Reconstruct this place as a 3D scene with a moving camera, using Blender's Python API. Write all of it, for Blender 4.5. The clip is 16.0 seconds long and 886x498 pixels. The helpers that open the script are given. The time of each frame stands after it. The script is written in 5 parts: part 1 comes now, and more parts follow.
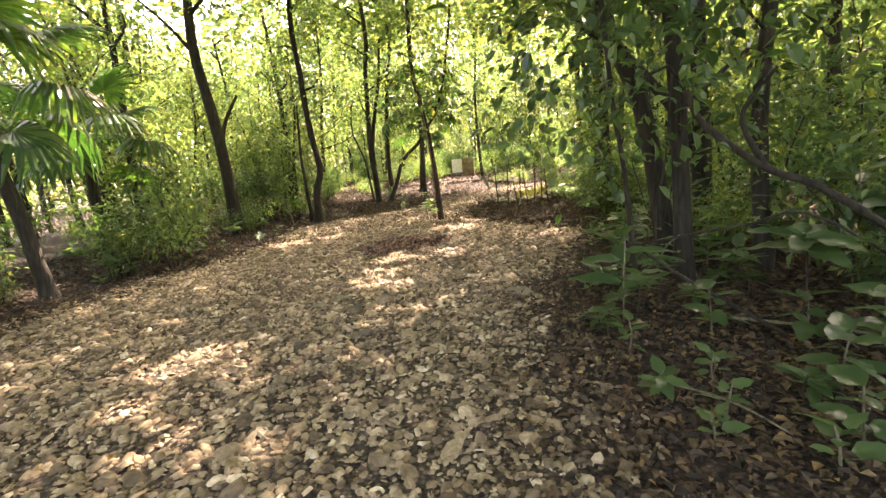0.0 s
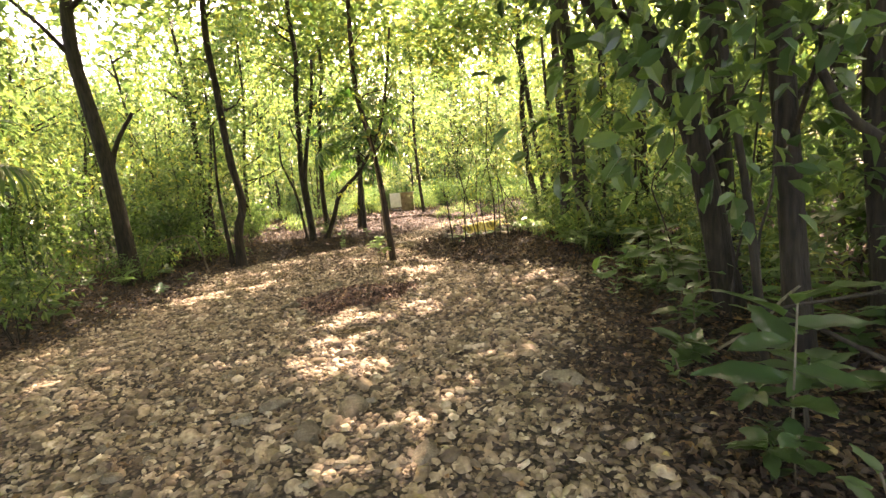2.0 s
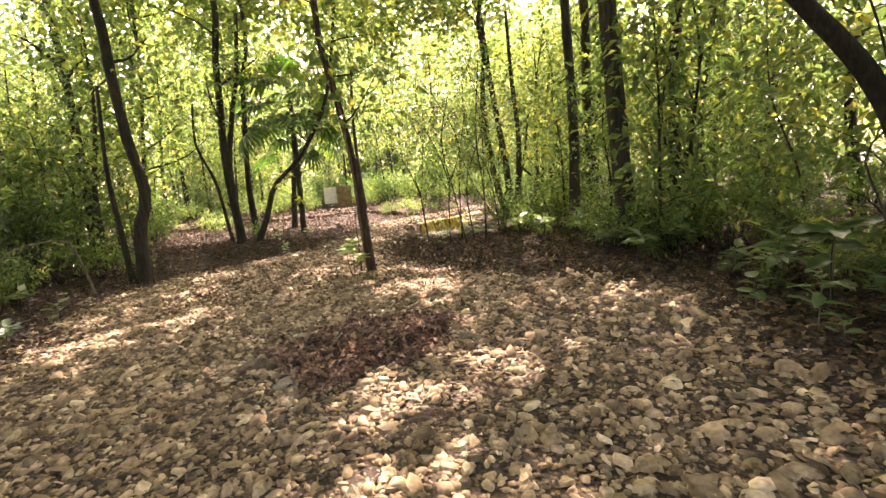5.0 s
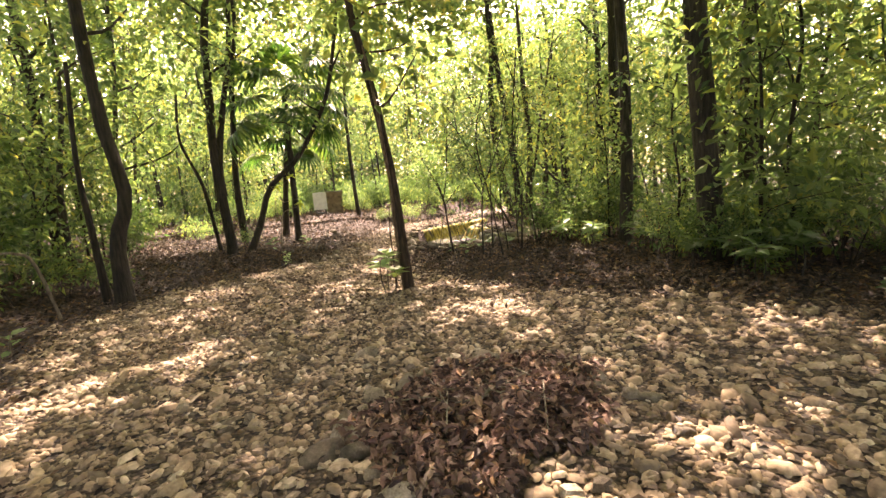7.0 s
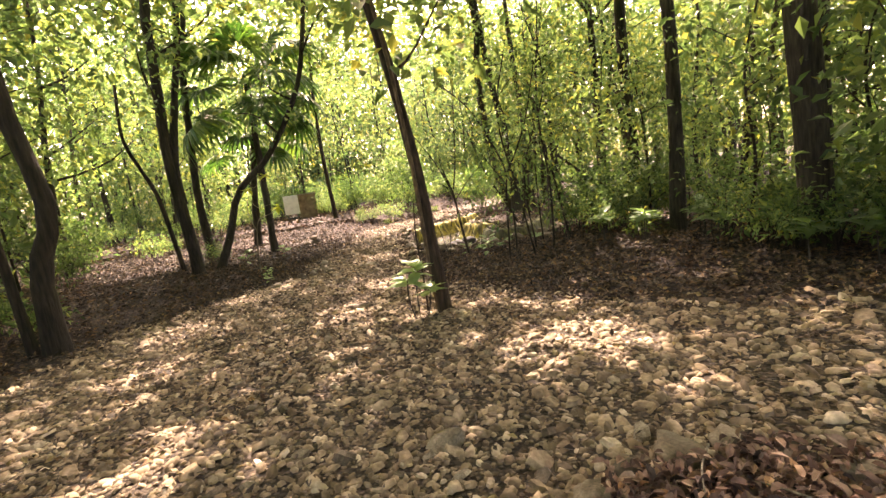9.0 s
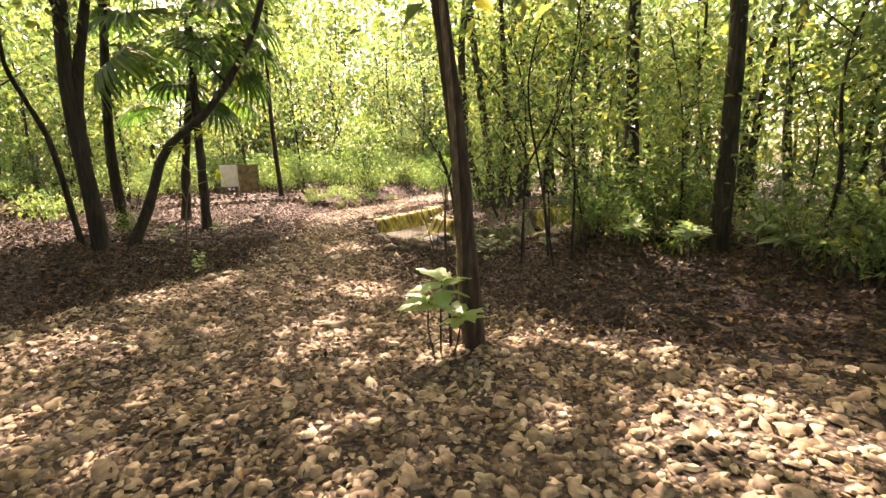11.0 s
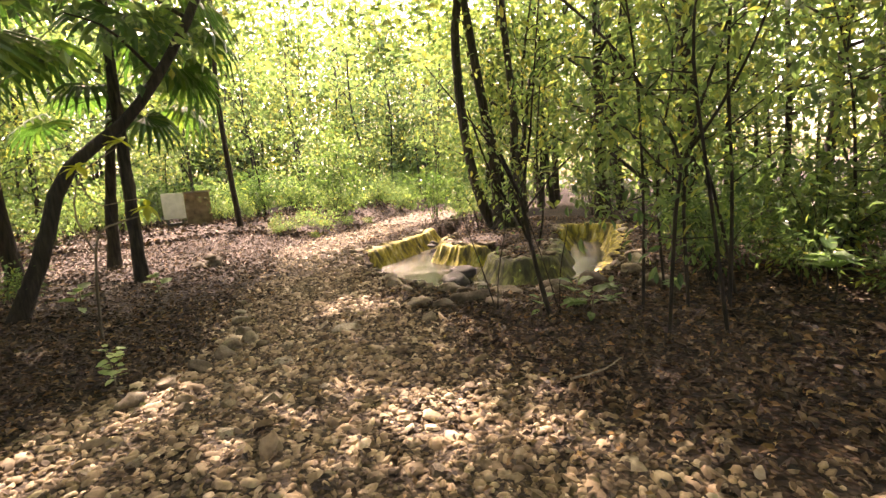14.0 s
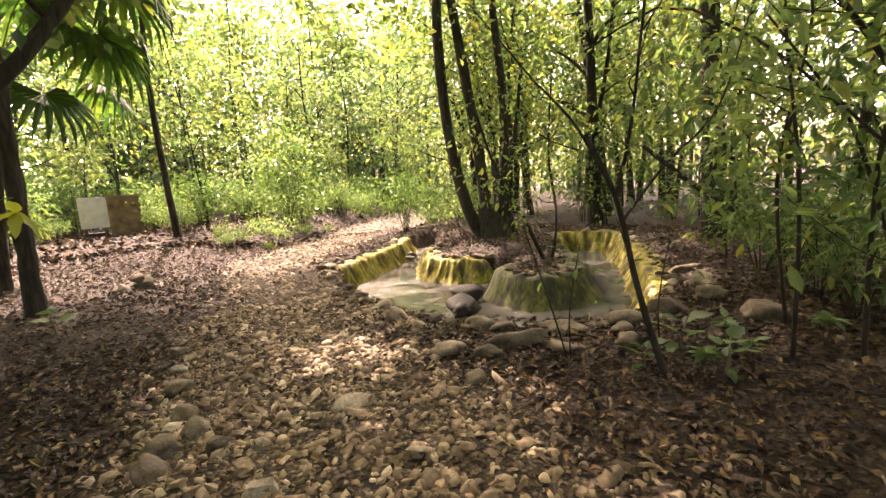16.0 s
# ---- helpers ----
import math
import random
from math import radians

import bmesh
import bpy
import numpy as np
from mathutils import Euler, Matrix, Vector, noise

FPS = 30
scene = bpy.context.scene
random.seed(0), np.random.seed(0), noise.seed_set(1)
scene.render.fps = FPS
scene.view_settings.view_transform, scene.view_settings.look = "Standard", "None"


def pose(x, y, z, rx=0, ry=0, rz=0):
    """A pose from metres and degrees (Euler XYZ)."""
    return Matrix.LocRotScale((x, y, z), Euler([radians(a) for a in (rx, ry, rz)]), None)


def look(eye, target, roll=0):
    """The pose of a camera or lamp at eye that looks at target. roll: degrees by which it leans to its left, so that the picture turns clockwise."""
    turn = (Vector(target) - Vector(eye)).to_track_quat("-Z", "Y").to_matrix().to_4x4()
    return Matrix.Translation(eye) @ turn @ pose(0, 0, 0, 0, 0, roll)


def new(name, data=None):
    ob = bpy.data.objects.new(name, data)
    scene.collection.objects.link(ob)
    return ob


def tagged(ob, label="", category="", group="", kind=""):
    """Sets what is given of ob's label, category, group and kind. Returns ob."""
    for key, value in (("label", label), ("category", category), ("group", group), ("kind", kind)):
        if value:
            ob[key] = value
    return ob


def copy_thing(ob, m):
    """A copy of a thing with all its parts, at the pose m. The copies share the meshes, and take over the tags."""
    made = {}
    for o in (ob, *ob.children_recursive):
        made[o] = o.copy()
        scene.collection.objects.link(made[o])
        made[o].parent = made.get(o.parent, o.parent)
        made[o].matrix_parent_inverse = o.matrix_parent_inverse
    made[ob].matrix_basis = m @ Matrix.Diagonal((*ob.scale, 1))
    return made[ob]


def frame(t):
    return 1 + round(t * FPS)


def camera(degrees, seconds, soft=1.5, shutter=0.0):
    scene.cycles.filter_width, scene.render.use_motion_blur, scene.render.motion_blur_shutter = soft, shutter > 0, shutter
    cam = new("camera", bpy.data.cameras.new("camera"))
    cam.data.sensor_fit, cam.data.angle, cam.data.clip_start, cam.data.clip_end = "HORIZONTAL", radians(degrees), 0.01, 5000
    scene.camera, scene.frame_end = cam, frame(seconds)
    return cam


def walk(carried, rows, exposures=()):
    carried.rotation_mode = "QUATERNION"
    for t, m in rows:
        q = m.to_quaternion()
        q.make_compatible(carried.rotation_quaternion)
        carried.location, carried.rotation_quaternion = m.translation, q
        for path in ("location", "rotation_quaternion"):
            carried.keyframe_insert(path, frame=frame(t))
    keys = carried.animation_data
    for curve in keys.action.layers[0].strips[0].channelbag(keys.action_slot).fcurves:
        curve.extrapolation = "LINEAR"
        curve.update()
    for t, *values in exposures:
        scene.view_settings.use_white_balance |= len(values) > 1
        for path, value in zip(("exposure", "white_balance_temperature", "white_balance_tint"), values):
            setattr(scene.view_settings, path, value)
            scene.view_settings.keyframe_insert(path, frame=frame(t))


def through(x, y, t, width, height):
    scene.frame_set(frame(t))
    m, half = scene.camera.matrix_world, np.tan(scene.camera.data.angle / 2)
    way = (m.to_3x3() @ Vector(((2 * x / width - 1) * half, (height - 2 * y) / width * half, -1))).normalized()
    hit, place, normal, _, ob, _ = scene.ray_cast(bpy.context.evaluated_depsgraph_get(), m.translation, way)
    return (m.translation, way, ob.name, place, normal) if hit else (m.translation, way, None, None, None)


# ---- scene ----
cam = camera(87.8, 16.0, soft=1.5)
METRES, EYE, TILT, LEAN, TURN = 16.0, 1.597, -10.35, 5.15, 0.0
ROWS = [
    (0.0, 0.0, 0.0, 0.0, -0.0, 0.0, 0.0),
    (0.5, -0.0062, 0.0295, 0.0038, -5.57, -1.7, 1.07),
    (1.0, -0.012, 0.0657, 0.0102, -5.85, -0.3, 0.13),
    (1.5, -0.0292, 0.0943, 0.0155, -2.44, 1.01, 2.32),
    (2.0, -0.0333, 0.1266, 0.0165, -8.48, 4.23, 1.94),
    (2.5, -0.0499, 0.1576, 0.0203, -4.38, 4.39, 4.52),
    (3.0, -0.0599, 0.188, 0.0219, -14.98, -0.23, 3.58),
    (3.5, -0.0729, 0.2232, 0.0265, -6.81, -2.53, 3.24),
    (4.0, -0.0875, 0.2493, 0.0343, -8.58, 0.76, 5.34),
    (4.5, -0.0909, 0.2834, 0.0365, -15.67, 2.87, 3.39),
    (7.0, -0.1341, 0.4211, 0.0564, -21.46, 4.23, 3.92),
    (7.5, -0.1463, 0.4508, 0.06, -17.59, 4.4, 4.07),
    (8.0, -0.1501, 0.4752, 0.0639, -25.46, 4.1, 5.0),
    (8.5, -0.1474, 0.5064, 0.0716, -24.07, 3.68, 8.36),
    (11.0, -0.1393, 0.659, 0.0949, -33.02, 1.77, 3.11),
    (11.5, -0.1408, 0.6915, 0.1008, -26.69, 1.04, 4.58),
    (12.0, -0.1349, 0.7191, 0.108, -32.01, 2.86, 5.27),
    (12.5, -0.1288, 0.7497, 0.1164, -29.9, 5.56, 5.31),
    (13.0, -0.1285, 0.7809, 0.1234, -35.08, 4.54, 5.99),
    (13.5, -0.1163, 0.8055, 0.1253, -38.53, 3.58, 6.23),
    (14.0, -0.106, 0.8347, 0.1326, -37.71, 3.4, 6.88),
    (14.5, -0.0985, 0.8628, 0.1379, -40.92, 2.36, 9.02),
    (15.0, -0.0837, 0.8904, 0.1443, -43.33, 2.96, 8.92),
    (15.5, -0.083, 0.919, 0.1494, -38.76, 5.71, 6.79),
    (16.0, -0.0769, 0.9443, 0.1538, -43.88, 3.39, 7.89),
]
EXPOSURE = [(0.0, 4.08, 8700, 27), (4.0, 3.86, 8700, 31), (7.5, 3.70, 8650, 33), (12.5, 3.50, 8550, 33), (16.0, 3.46, 8500, 33)]
walk(cam, [(t, pose(0, 0, EYE, TILT, LEAN, TURN) @ pose(METRES * x, METRES * y, METRES * z, 90 + pitch, roll, yaw)) for t, x, y, z, yaw, pitch, roll in ROWS], EXPOSURE)

# world and sun: backlit forest, the sun ahead and a little to the right
SUN_AZ, SUN_EL = 20.0, 52.0
TO_SUN = Vector((math.sin(radians(SUN_AZ)) * math.cos(radians(SUN_EL)), math.cos(radians(SUN_AZ)) * math.cos(radians(SUN_EL)), math.sin(radians(SUN_EL))))
world = bpy.data.worlds.new("forest_sky")
scene.world = world
world.use_nodes = True
wn = world.node_tree.nodes
sky = wn.new("ShaderNodeTexSky")
sky.sky_type, sky.sun_disc = "NISHITA", False
sky.sun_elevation, sky.sun_rotation = radians(SUN_EL), radians(SUN_AZ)
sky.air_density, sky.dust_density = 1.0, 5.0
wn["Background"].inputs["Strength"].default_value = 0.15
world.node_tree.links.new(sky.outputs["Color"], wn["Background"].inputs["Color"])
sun_data = bpy.data.lights.new("sun", "SUN")
sun_data.energy, sun_data.angle, sun_data.color = 2.0, radians(0.6), (1.0, 0.955, 0.90)
sun = new("sun", sun_data)
sun.matrix_world = look((0, 0, 30), Vector((0, 0, 30)) - TO_SUN)

RNG = np.random.default_rng(7)


# ---- materials ----
def ramp_node(nt, stops):
    node = nt.nodes.new("ShaderNodeValToRGB")
    cr = node.color_ramp
    while len(cr.elements) < len(stops):
        cr.elements.new(0.5)
    for el, (p, c) in zip(cr.elements, stops):
        el.position, el.color = p, (*c, 1)
    return node


def noise_node(nt, scale, detail=4.0, stretch=None, coord="Object"):
    tc = nt.nodes.new("ShaderNodeTexCoord")
    src = tc.outputs[coord]
    if stretch:
        mp = nt.nodes.new("ShaderNodeMapping")
        mp.inputs["Scale"].default_value = stretch
        nt.links.new(src, mp.inputs["Vector"])
        src = mp.outputs["Vector"]
    n = nt.nodes.new("ShaderNodeTexNoise")
    n.inputs["Scale"].default_value, n.inputs["Detail"].default_value = scale, detail
    nt.links.new(src, n.inputs["Vector"])
    return n


def mix_color(nt, kind, fac, a, b):
    m = nt.nodes.new("ShaderNodeMix")
    m.data_type, m.blend_type = "RGBA", kind
    for sock, v in ((m.inputs["Factor"], fac), (m.inputs["A"], a), (m.inputs["B"], b)):
        if isinstance(v, bpy.types.NodeSocket):
            nt.links.new(v, sock)
        elif isinstance(v, tuple):
            sock.default_value = (*v, 1)
        else:
            sock.default_value = v
    return [o for o in m.outputs if o.type == "RGBA"][0]


def base_mat(name, rough=0.8):
    m = bpy.data.materials.new(name)
    m.use_nodes = True
    b = m.node_tree.nodes["Principled BSDF"]
    b.inputs["Roughness"].default_value = rough
    return m, m.node_tree, b


def bump(nt, b, height, strength, dist=0.01):
    n = nt.nodes.new("ShaderNodeBump")
    n.inputs["Strength"].default_value, n.inputs["Distance"].default_value = strength, dist
    nt.links.new(height, n.inputs["Height"])
    nt.links.new(n.outputs["Normal"], b.inputs["Normal"])


def piece_random(nt, by_object):
    if by_object:
        return nt.nodes.new("ShaderNodeObjectInfo").outputs["Random"]
    return nt.nodes.new("ShaderNodeNewGeometry").outputs["Random Per Island"]


def leaf_mat(name, stops, through, share=0.45, rough=0.45):
    """Thin living leaf: reflects one colour, lets a yellower one through."""
    m, nt, b = base_mat(name, rough)
    isl = piece_random(nt, False)
    r = ramp_node(nt, stops)
    nt.links.new(isl, r.inputs["Fac"])
    obr = piece_random(nt, True)
    shade = ramp_node(nt, [(0.0, (0.7, 0.78, 0.7)), (1.0, (1.15, 1.1, 1.0))])
    nt.links.new(obr, shade.inputs["Fac"])
    bough = noise_node(nt, 1.1, 3)
    tint = ramp_node(nt, [(0.34, (0.62, 0.74, 0.72)), (0.5, (1.0, 1.0, 1.0)), (0.66, (1.4, 1.28, 1.05))])
    nt.links.new(bough.outputs["Fac"], tint.inputs["Fac"])
    leafy = mix_color(nt, "MULTIPLY", 1.0, r.outputs["Color"], tint.outputs["Color"])
    col = mix_color(nt, "MULTIPLY", 1.0, leafy, shade.outputs["Color"])
    nt.links.new(col, b.inputs["Base Color"])
    tr = nt.nodes.new("ShaderNodeBsdfTranslucent")
    tcol = mix_color(nt, "MULTIPLY", 1.0, leafy, through)
    nt.links.new(tcol, tr.inputs["Color"])
    mx = nt.nodes.new("ShaderNodeMixShader")
    mx.inputs["Fac"].default_value = share
    nt.links.new(b.outputs["BSDF"], mx.inputs[1])
    nt.links.new(tr.outputs["BSDF"], mx.inputs[2])
    nt.links.new(mx.outputs["Shader"], nt.nodes["Material Output"].inputs["Surface"])
    return m


def bark_mat(name, dark, light, streak=(14, 14, 2.2)):
    m, nt, b = base_mat(name, 0.9)
    n1 = noise_node(nt, 2.0, 6, streak)
    n2 = noise_node(nt, 1.3, 3)
    r = ramp_node(nt, [(0.3, dark), (0.55, tuple((a + c) / 2 for a, c in zip(dark, light))), (0.75, light)])
    nt.links.new(n1.outputs["Fac"], r.inputs["Fac"])
    patch = ramp_node(nt, [(0.4, (0.75, 0.75, 0.72)), (0.65, (1.2, 1.22, 1.1))])
    nt.links.new(n2.outputs["Fac"], patch.inputs["Fac"])
    nt.links.new(mix_color(nt, "MULTIPLY", 1.0, r.outputs["Color"], patch.outputs["Color"]), b.inputs["Base Color"])
    bump(nt, b, n1.outputs["Fac"], 0.9, 0.03)
    return m


def piece_mat(name, stops, by_object, rough=0.85, grain=40.0):
    m, nt, b = base_mat(name, rough)
    r = ramp_node(nt, stops)
    nt.links.new(piece_random(nt, by_object), r.inputs["Fac"])
    n = noise_node(nt, grain, 6)
    mott = ramp_node(nt, [(0.3, (0.62, 0.6, 0.56)), (0.7, (1.25, 1.24, 1.2))])
    nt.links.new(n.outputs["Fac"], mott.inputs["Fac"])
    col = mix_color(nt, "MULTIPLY", 1.0, r.outputs["Color"], mott.outputs["Color"])
    big = noise_node(nt, grain * 0.14, 4)
    stain = ramp_node(nt, [(0.35, (0.6, 0.56, 0.48)), (0.6, (1.1, 1.1, 1.08))])
    nt.links.new(big.outputs["Fac"], stain.inputs["Fac"])
    nt.links.new(mix_color(nt, "MULTIPLY", 1.0, col, stain.outputs["Color"]), b.inputs["Base Color"])
    bump(nt, b, n.outputs["Fac"], 0.5, 0.006)
    return m


GREENS = [(0.0, (0.036, 0.078, 0.036)), (0.35, (0.078, 0.143, 0.064)), (0.7, (0.128, 0.208, 0.094)), (0.93, (0.20, 0.262, 0.096)), (1.0, (0.30, 0.285, 0.08))]
M_LEAF = leaf_mat("leaf_green", GREENS, (1.8, 1.78, 1.05), 0.5, 0.34)
M_LEAF_YELLOW = leaf_mat("leaf_yellow_green", [(0.0, (0.06, 0.11, 0.05)), (0.4, (0.105, 0.17, 0.07)), (0.8, (0.155, 0.21, 0.08)), (1.0, (0.27, 0.26, 0.07))], (1.6, 1.62, 1.0), 0.5, 0.42)
M_LEAF_DARK = leaf_mat("leaf_dark", [(0.0, (0.03, 0.065, 0.03)), (0.5, (0.06, 0.115, 0.05)), (1.0, (0.11, 0.175, 0.07))], (1.9, 2.0, 0.9), 0.4, 0.28)
M_PALM = leaf_mat("palm_frond", [(0.0, (0.03, 0.085, 0.03)), (0.6, (0.05, 0.12, 0.04)), (1.0, (0.10, 0.17, 0.05))], (1.8, 2.0, 0.8), 0.35, 0.32)
# pale green leaves, with the sun's whitish sheen put into the colour
M_PALE_SHEEN = leaf_mat("leaf_pale_sheen", [(0.0, (0.24, 0.36, 0.17)), (0.6, (0.34, 0.46, 0.24)), (1.0, (0.46, 0.56, 0.32))], (1.5, 1.5, 0.7), 0.4, 0.4)
M_LEAF_BRIGHT = leaf_mat("leaf_bright_yellow", [(0.0, (0.36, 0.42, 0.05)), (1.0, (0.52, 0.52, 0.10))], (1.5, 1.45, 0.8), 0.5, 0.4)
M_BARK = bark_mat("bark_brown", (0.010, 0.008, 0.006), (0.055, 0.043, 0.030))
M_BARK_GREY = bark_mat("bark_grey", (0.014, 0.012, 0.009), (0.078, 0.066, 0.050))
M_BARK_RED = bark_mat("bark_reddish", (0.010, 0.007, 0.005), (0.095, 0.06, 0.036), (16, 16, 2.6))
M_BARK_PALE = bark_mat("bark_pale_brown", (0.05, 0.034, 0.02), (0.24, 0.17, 0.10), (18, 18, 5))
M_TWIG = bark_mat("twig_pale", (0.10, 0.085, 0.06), (0.32, 0.28, 0.21))
STONES = [(0.0, (0.10, 0.075, 0.052)), (0.3, (0.18, 0.136, 0.094)), (0.6, (0.25, 0.192, 0.135)), (0.9, (0.33, 0.262, 0.19)), (1.0, (0.47, 0.40, 0.32))]
M_GRAVEL = piece_mat("gravel_stone", [(p, (1.2 * r, 1.2 * g, 1.12 * b)) for p, (r, g, b) in STONES], False, 0.8, 30)
M_STONE = piece_mat("loose_stone", [(p, (0.68 * r, 0.74 * g, 0.74 * b)) for p, (r, g, b) in STONES], True, 0.85, 9)
M_LITTER = piece_mat("dry_leaves", [(0.0, (0.014, 0.010, 0.006)), (0.3, (0.045, 0.028, 0.015)), (0.6, (0.086, 0.055, 0.029)), (0.86, (0.15, 0.104, 0.058)), (0.97, (0.23, 0.13, 0.05)), (1.0, (0.34, 0.27, 0.12))], False, 0.7, 30)
M_PILE = piece_mat("purple_brown_leaves", [(0.0, (0.035, 0.02, 0.015)), (0.35, (0.135, 0.075, 0.055)), (0.75, (0.29, 0.175, 0.13)), (0.94, (0.43, 0.30, 0.22)), (1.0, (0.42, 0.22, 0.09))], False, 0.7, 30)


def ground_mat():
    m, nt, b = base_mat("forest_soil", 0.95)
    at = nt.nodes.new("ShaderNodeAttribute")
    at.attribute_name = "path"
    fine = noise_node(nt, 55, 6)
    wide = noise_node(nt, 1.4, 4)
    tc = nt.nodes.new("ShaderNodeTexCoord")
    cells = nt.nodes.new("ShaderNodeTexVoronoi")
    cells.inputs["Scale"].default_value = 26.0
    nt.links.new(tc.outputs["Object"], cells.inputs["Vector"])
    each = nt.nodes.new("ShaderNodeSeparateColor")
    nt.links.new(cells.outputs["Color"], each.inputs["Color"])
    tone = ramp_node(nt, [(0.0, (0.45, 0.44, 0.42)), (0.5, (1.0, 1.0, 1.0)), (1.0, (2.1, 2.05, 1.95))])
    nt.links.new(each.outputs["Red"], tone.inputs["Fac"])
    rim = ramp_node(nt, [(0.25, (1.0, 1.0, 1.0)), (0.6, (0.35, 0.33, 0.3))])
    nt.links.new(cells.outputs["Distance"], rim.inputs["Fac"])
    soil = ramp_node(nt, [(0.25, (0.02, 0.012, 0.009)), (0.5, (0.05, 0.03, 0.021)), (0.75, (0.10, 0.062, 0.042))])
    grit = ramp_node(nt, [(0.25, (0.05, 0.038, 0.026)), (0.5, (0.10, 0.076, 0.052)), (0.75, (0.17, 0.134, 0.094))])
    for r in (soil, grit):
        nt.links.new(fine.outputs["Fac"], r.inputs["Fac"])
    c = mix_color(nt, "MIX", at.outputs["Fac"], soil.outputs["Color"], grit.outputs["Color"])
    c = mix_color(nt, "MULTIPLY", 1.0, mix_color(nt, "MULTIPLY", 1.0, c, tone.outputs["Color"]), rim.outputs["Color"])
    w = ramp_node(nt, [(0.35, (0.75, 0.73, 0.7)), (0.65, (1.15, 1.15, 1.12))])
    nt.links.new(wide.outputs["Fac"], w.inputs["Fac"])
    nt.links.new(mix_color(nt, "MULTIPLY", 1.0, c, w.outputs["Color"]), b.inputs["Base Color"])
    bump(nt, b, rim.outputs["Color"], 0.9, 0.02)
    return m


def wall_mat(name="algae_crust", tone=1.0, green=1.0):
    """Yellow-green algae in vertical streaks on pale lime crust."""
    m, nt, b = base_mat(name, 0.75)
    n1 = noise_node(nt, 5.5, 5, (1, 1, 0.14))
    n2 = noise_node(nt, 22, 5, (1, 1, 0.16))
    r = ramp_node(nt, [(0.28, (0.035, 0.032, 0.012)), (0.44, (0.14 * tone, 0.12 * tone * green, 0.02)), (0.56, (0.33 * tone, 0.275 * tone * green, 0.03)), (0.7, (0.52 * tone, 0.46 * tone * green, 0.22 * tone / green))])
    nt.links.new(n1.outputs["Fac"], r.inputs["Fac"])
    r2 = ramp_node(nt, [(0.3, (0.55, 0.55, 0.5)), (0.7, (1.2, 1.2, 1.1))])
    nt.links.new(n2.outputs["Fac"], r2.inputs["Fac"])
    nt.links.new(mix_color(nt, "MULTIPLY", 1.0, r.outputs["Color"], r2.outputs["Color"]), b.inputs["Base Color"])
    bump(nt, b, n2.outputs["Fac"], 0.7, 0.03)
    return m


def water_mat():
    m, nt, b = base_mat("shallow_water", 0.08)
    n = noise_node(nt, 1.6, 3)
    r = ramp_node(nt, [(0.35, (0.06, 0.056, 0.048)), (0.65, (0.17, 0.165, 0.15))])
    nt.links.new(n.outputs["Fac"], r.inputs["Fac"])
    nt.links.new(r.outputs["Color"], b.inputs["Base Color"])
    b.inputs["IOR"].default_value = 1.33
    b.inputs["Roughness"].default_value = 0.16
    rip = noise_node(nt, 9, 2)
    bump(nt, b, rip.outputs["Fac"], 0.12, 0.02)
    return m


def board_mat(name, stops, scale, rough, stretch=None):
    m, nt, b = base_mat(name, rough)
    n = noise_node(nt, scale, 6, stretch)
    r = ramp_node(nt, stops)
    nt.links.new(n.outputs["Fac"], r.inputs["Fac"])
    nt.links.new(r.outputs["Color"], b.inputs["Base Color"])
    bump(nt, b, n.outputs["Fac"], 0.3, 0.01)
    return m


M_GROUND = ground_mat()
M_LICHEN = board_mat("bare_yellow_wood", [(0.35, (0.30, 0.22, 0.06)), (0.65, (0.52, 0.44, 0.20))], 14, 0.7)
M_WALL = wall_mat()
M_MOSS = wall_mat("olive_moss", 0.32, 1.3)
M_WATER = water_mat()
M_WHITE = board_mat("weathered_white", [(0.3, (0.62, 0.63, 0.60)), (0.6, (0.80, 0.81, 0.78))], 5, 0.6)
M_RUST = board_mat("brown_weathered", [(0.3, (0.07, 0.05, 0.03)), (0.5, (0.20, 0.14, 0.085)), (0.75, (0.33, 0.25, 0.16))], 4, 0.8)
M_CONCRETE = board_mat("stained_concrete", [(0.3, (0.13, 0.115, 0.085)), (0.7, (0.36, 0.33, 0.26))], 4, 0.9)
M_DARKBOX = board_mat("dark_grime", [(0.3, (0.02, 0.022, 0.022)), (0.7, (0.06, 0.065, 0.06))], 4, 0.7)


# ---- geometry helpers ----
def mesh_of(name, verts, faces, mat, smooth=True):
    me = bpy.data.meshes.new(name)
    me.from_pydata(verts, [], faces)
    me.materials.append(mat)
    if smooth:
        me.polygons.foreach_set("use_smooth", np.ones(len(me.polygons), dtype=bool))
    me.update()
    return me


def part(name, me, parent, label=""):
    ob = new(name, me)
    ob.parent = parent
    return tagged(ob, label)


def part_bm(name, bm, mat, parent=None, label=""):
    me = bpy.data.meshes.new(name)
    bm.to_mesh(me)
    bm.free()
    me.materials.append(mat)
    ob = new(name, me)
    ob.parent = parent
    return tagged(ob, label)


def unit(v):
    return v / np.maximum(np.linalg.norm(v, axis=-1, keepdims=True), 1e-6)


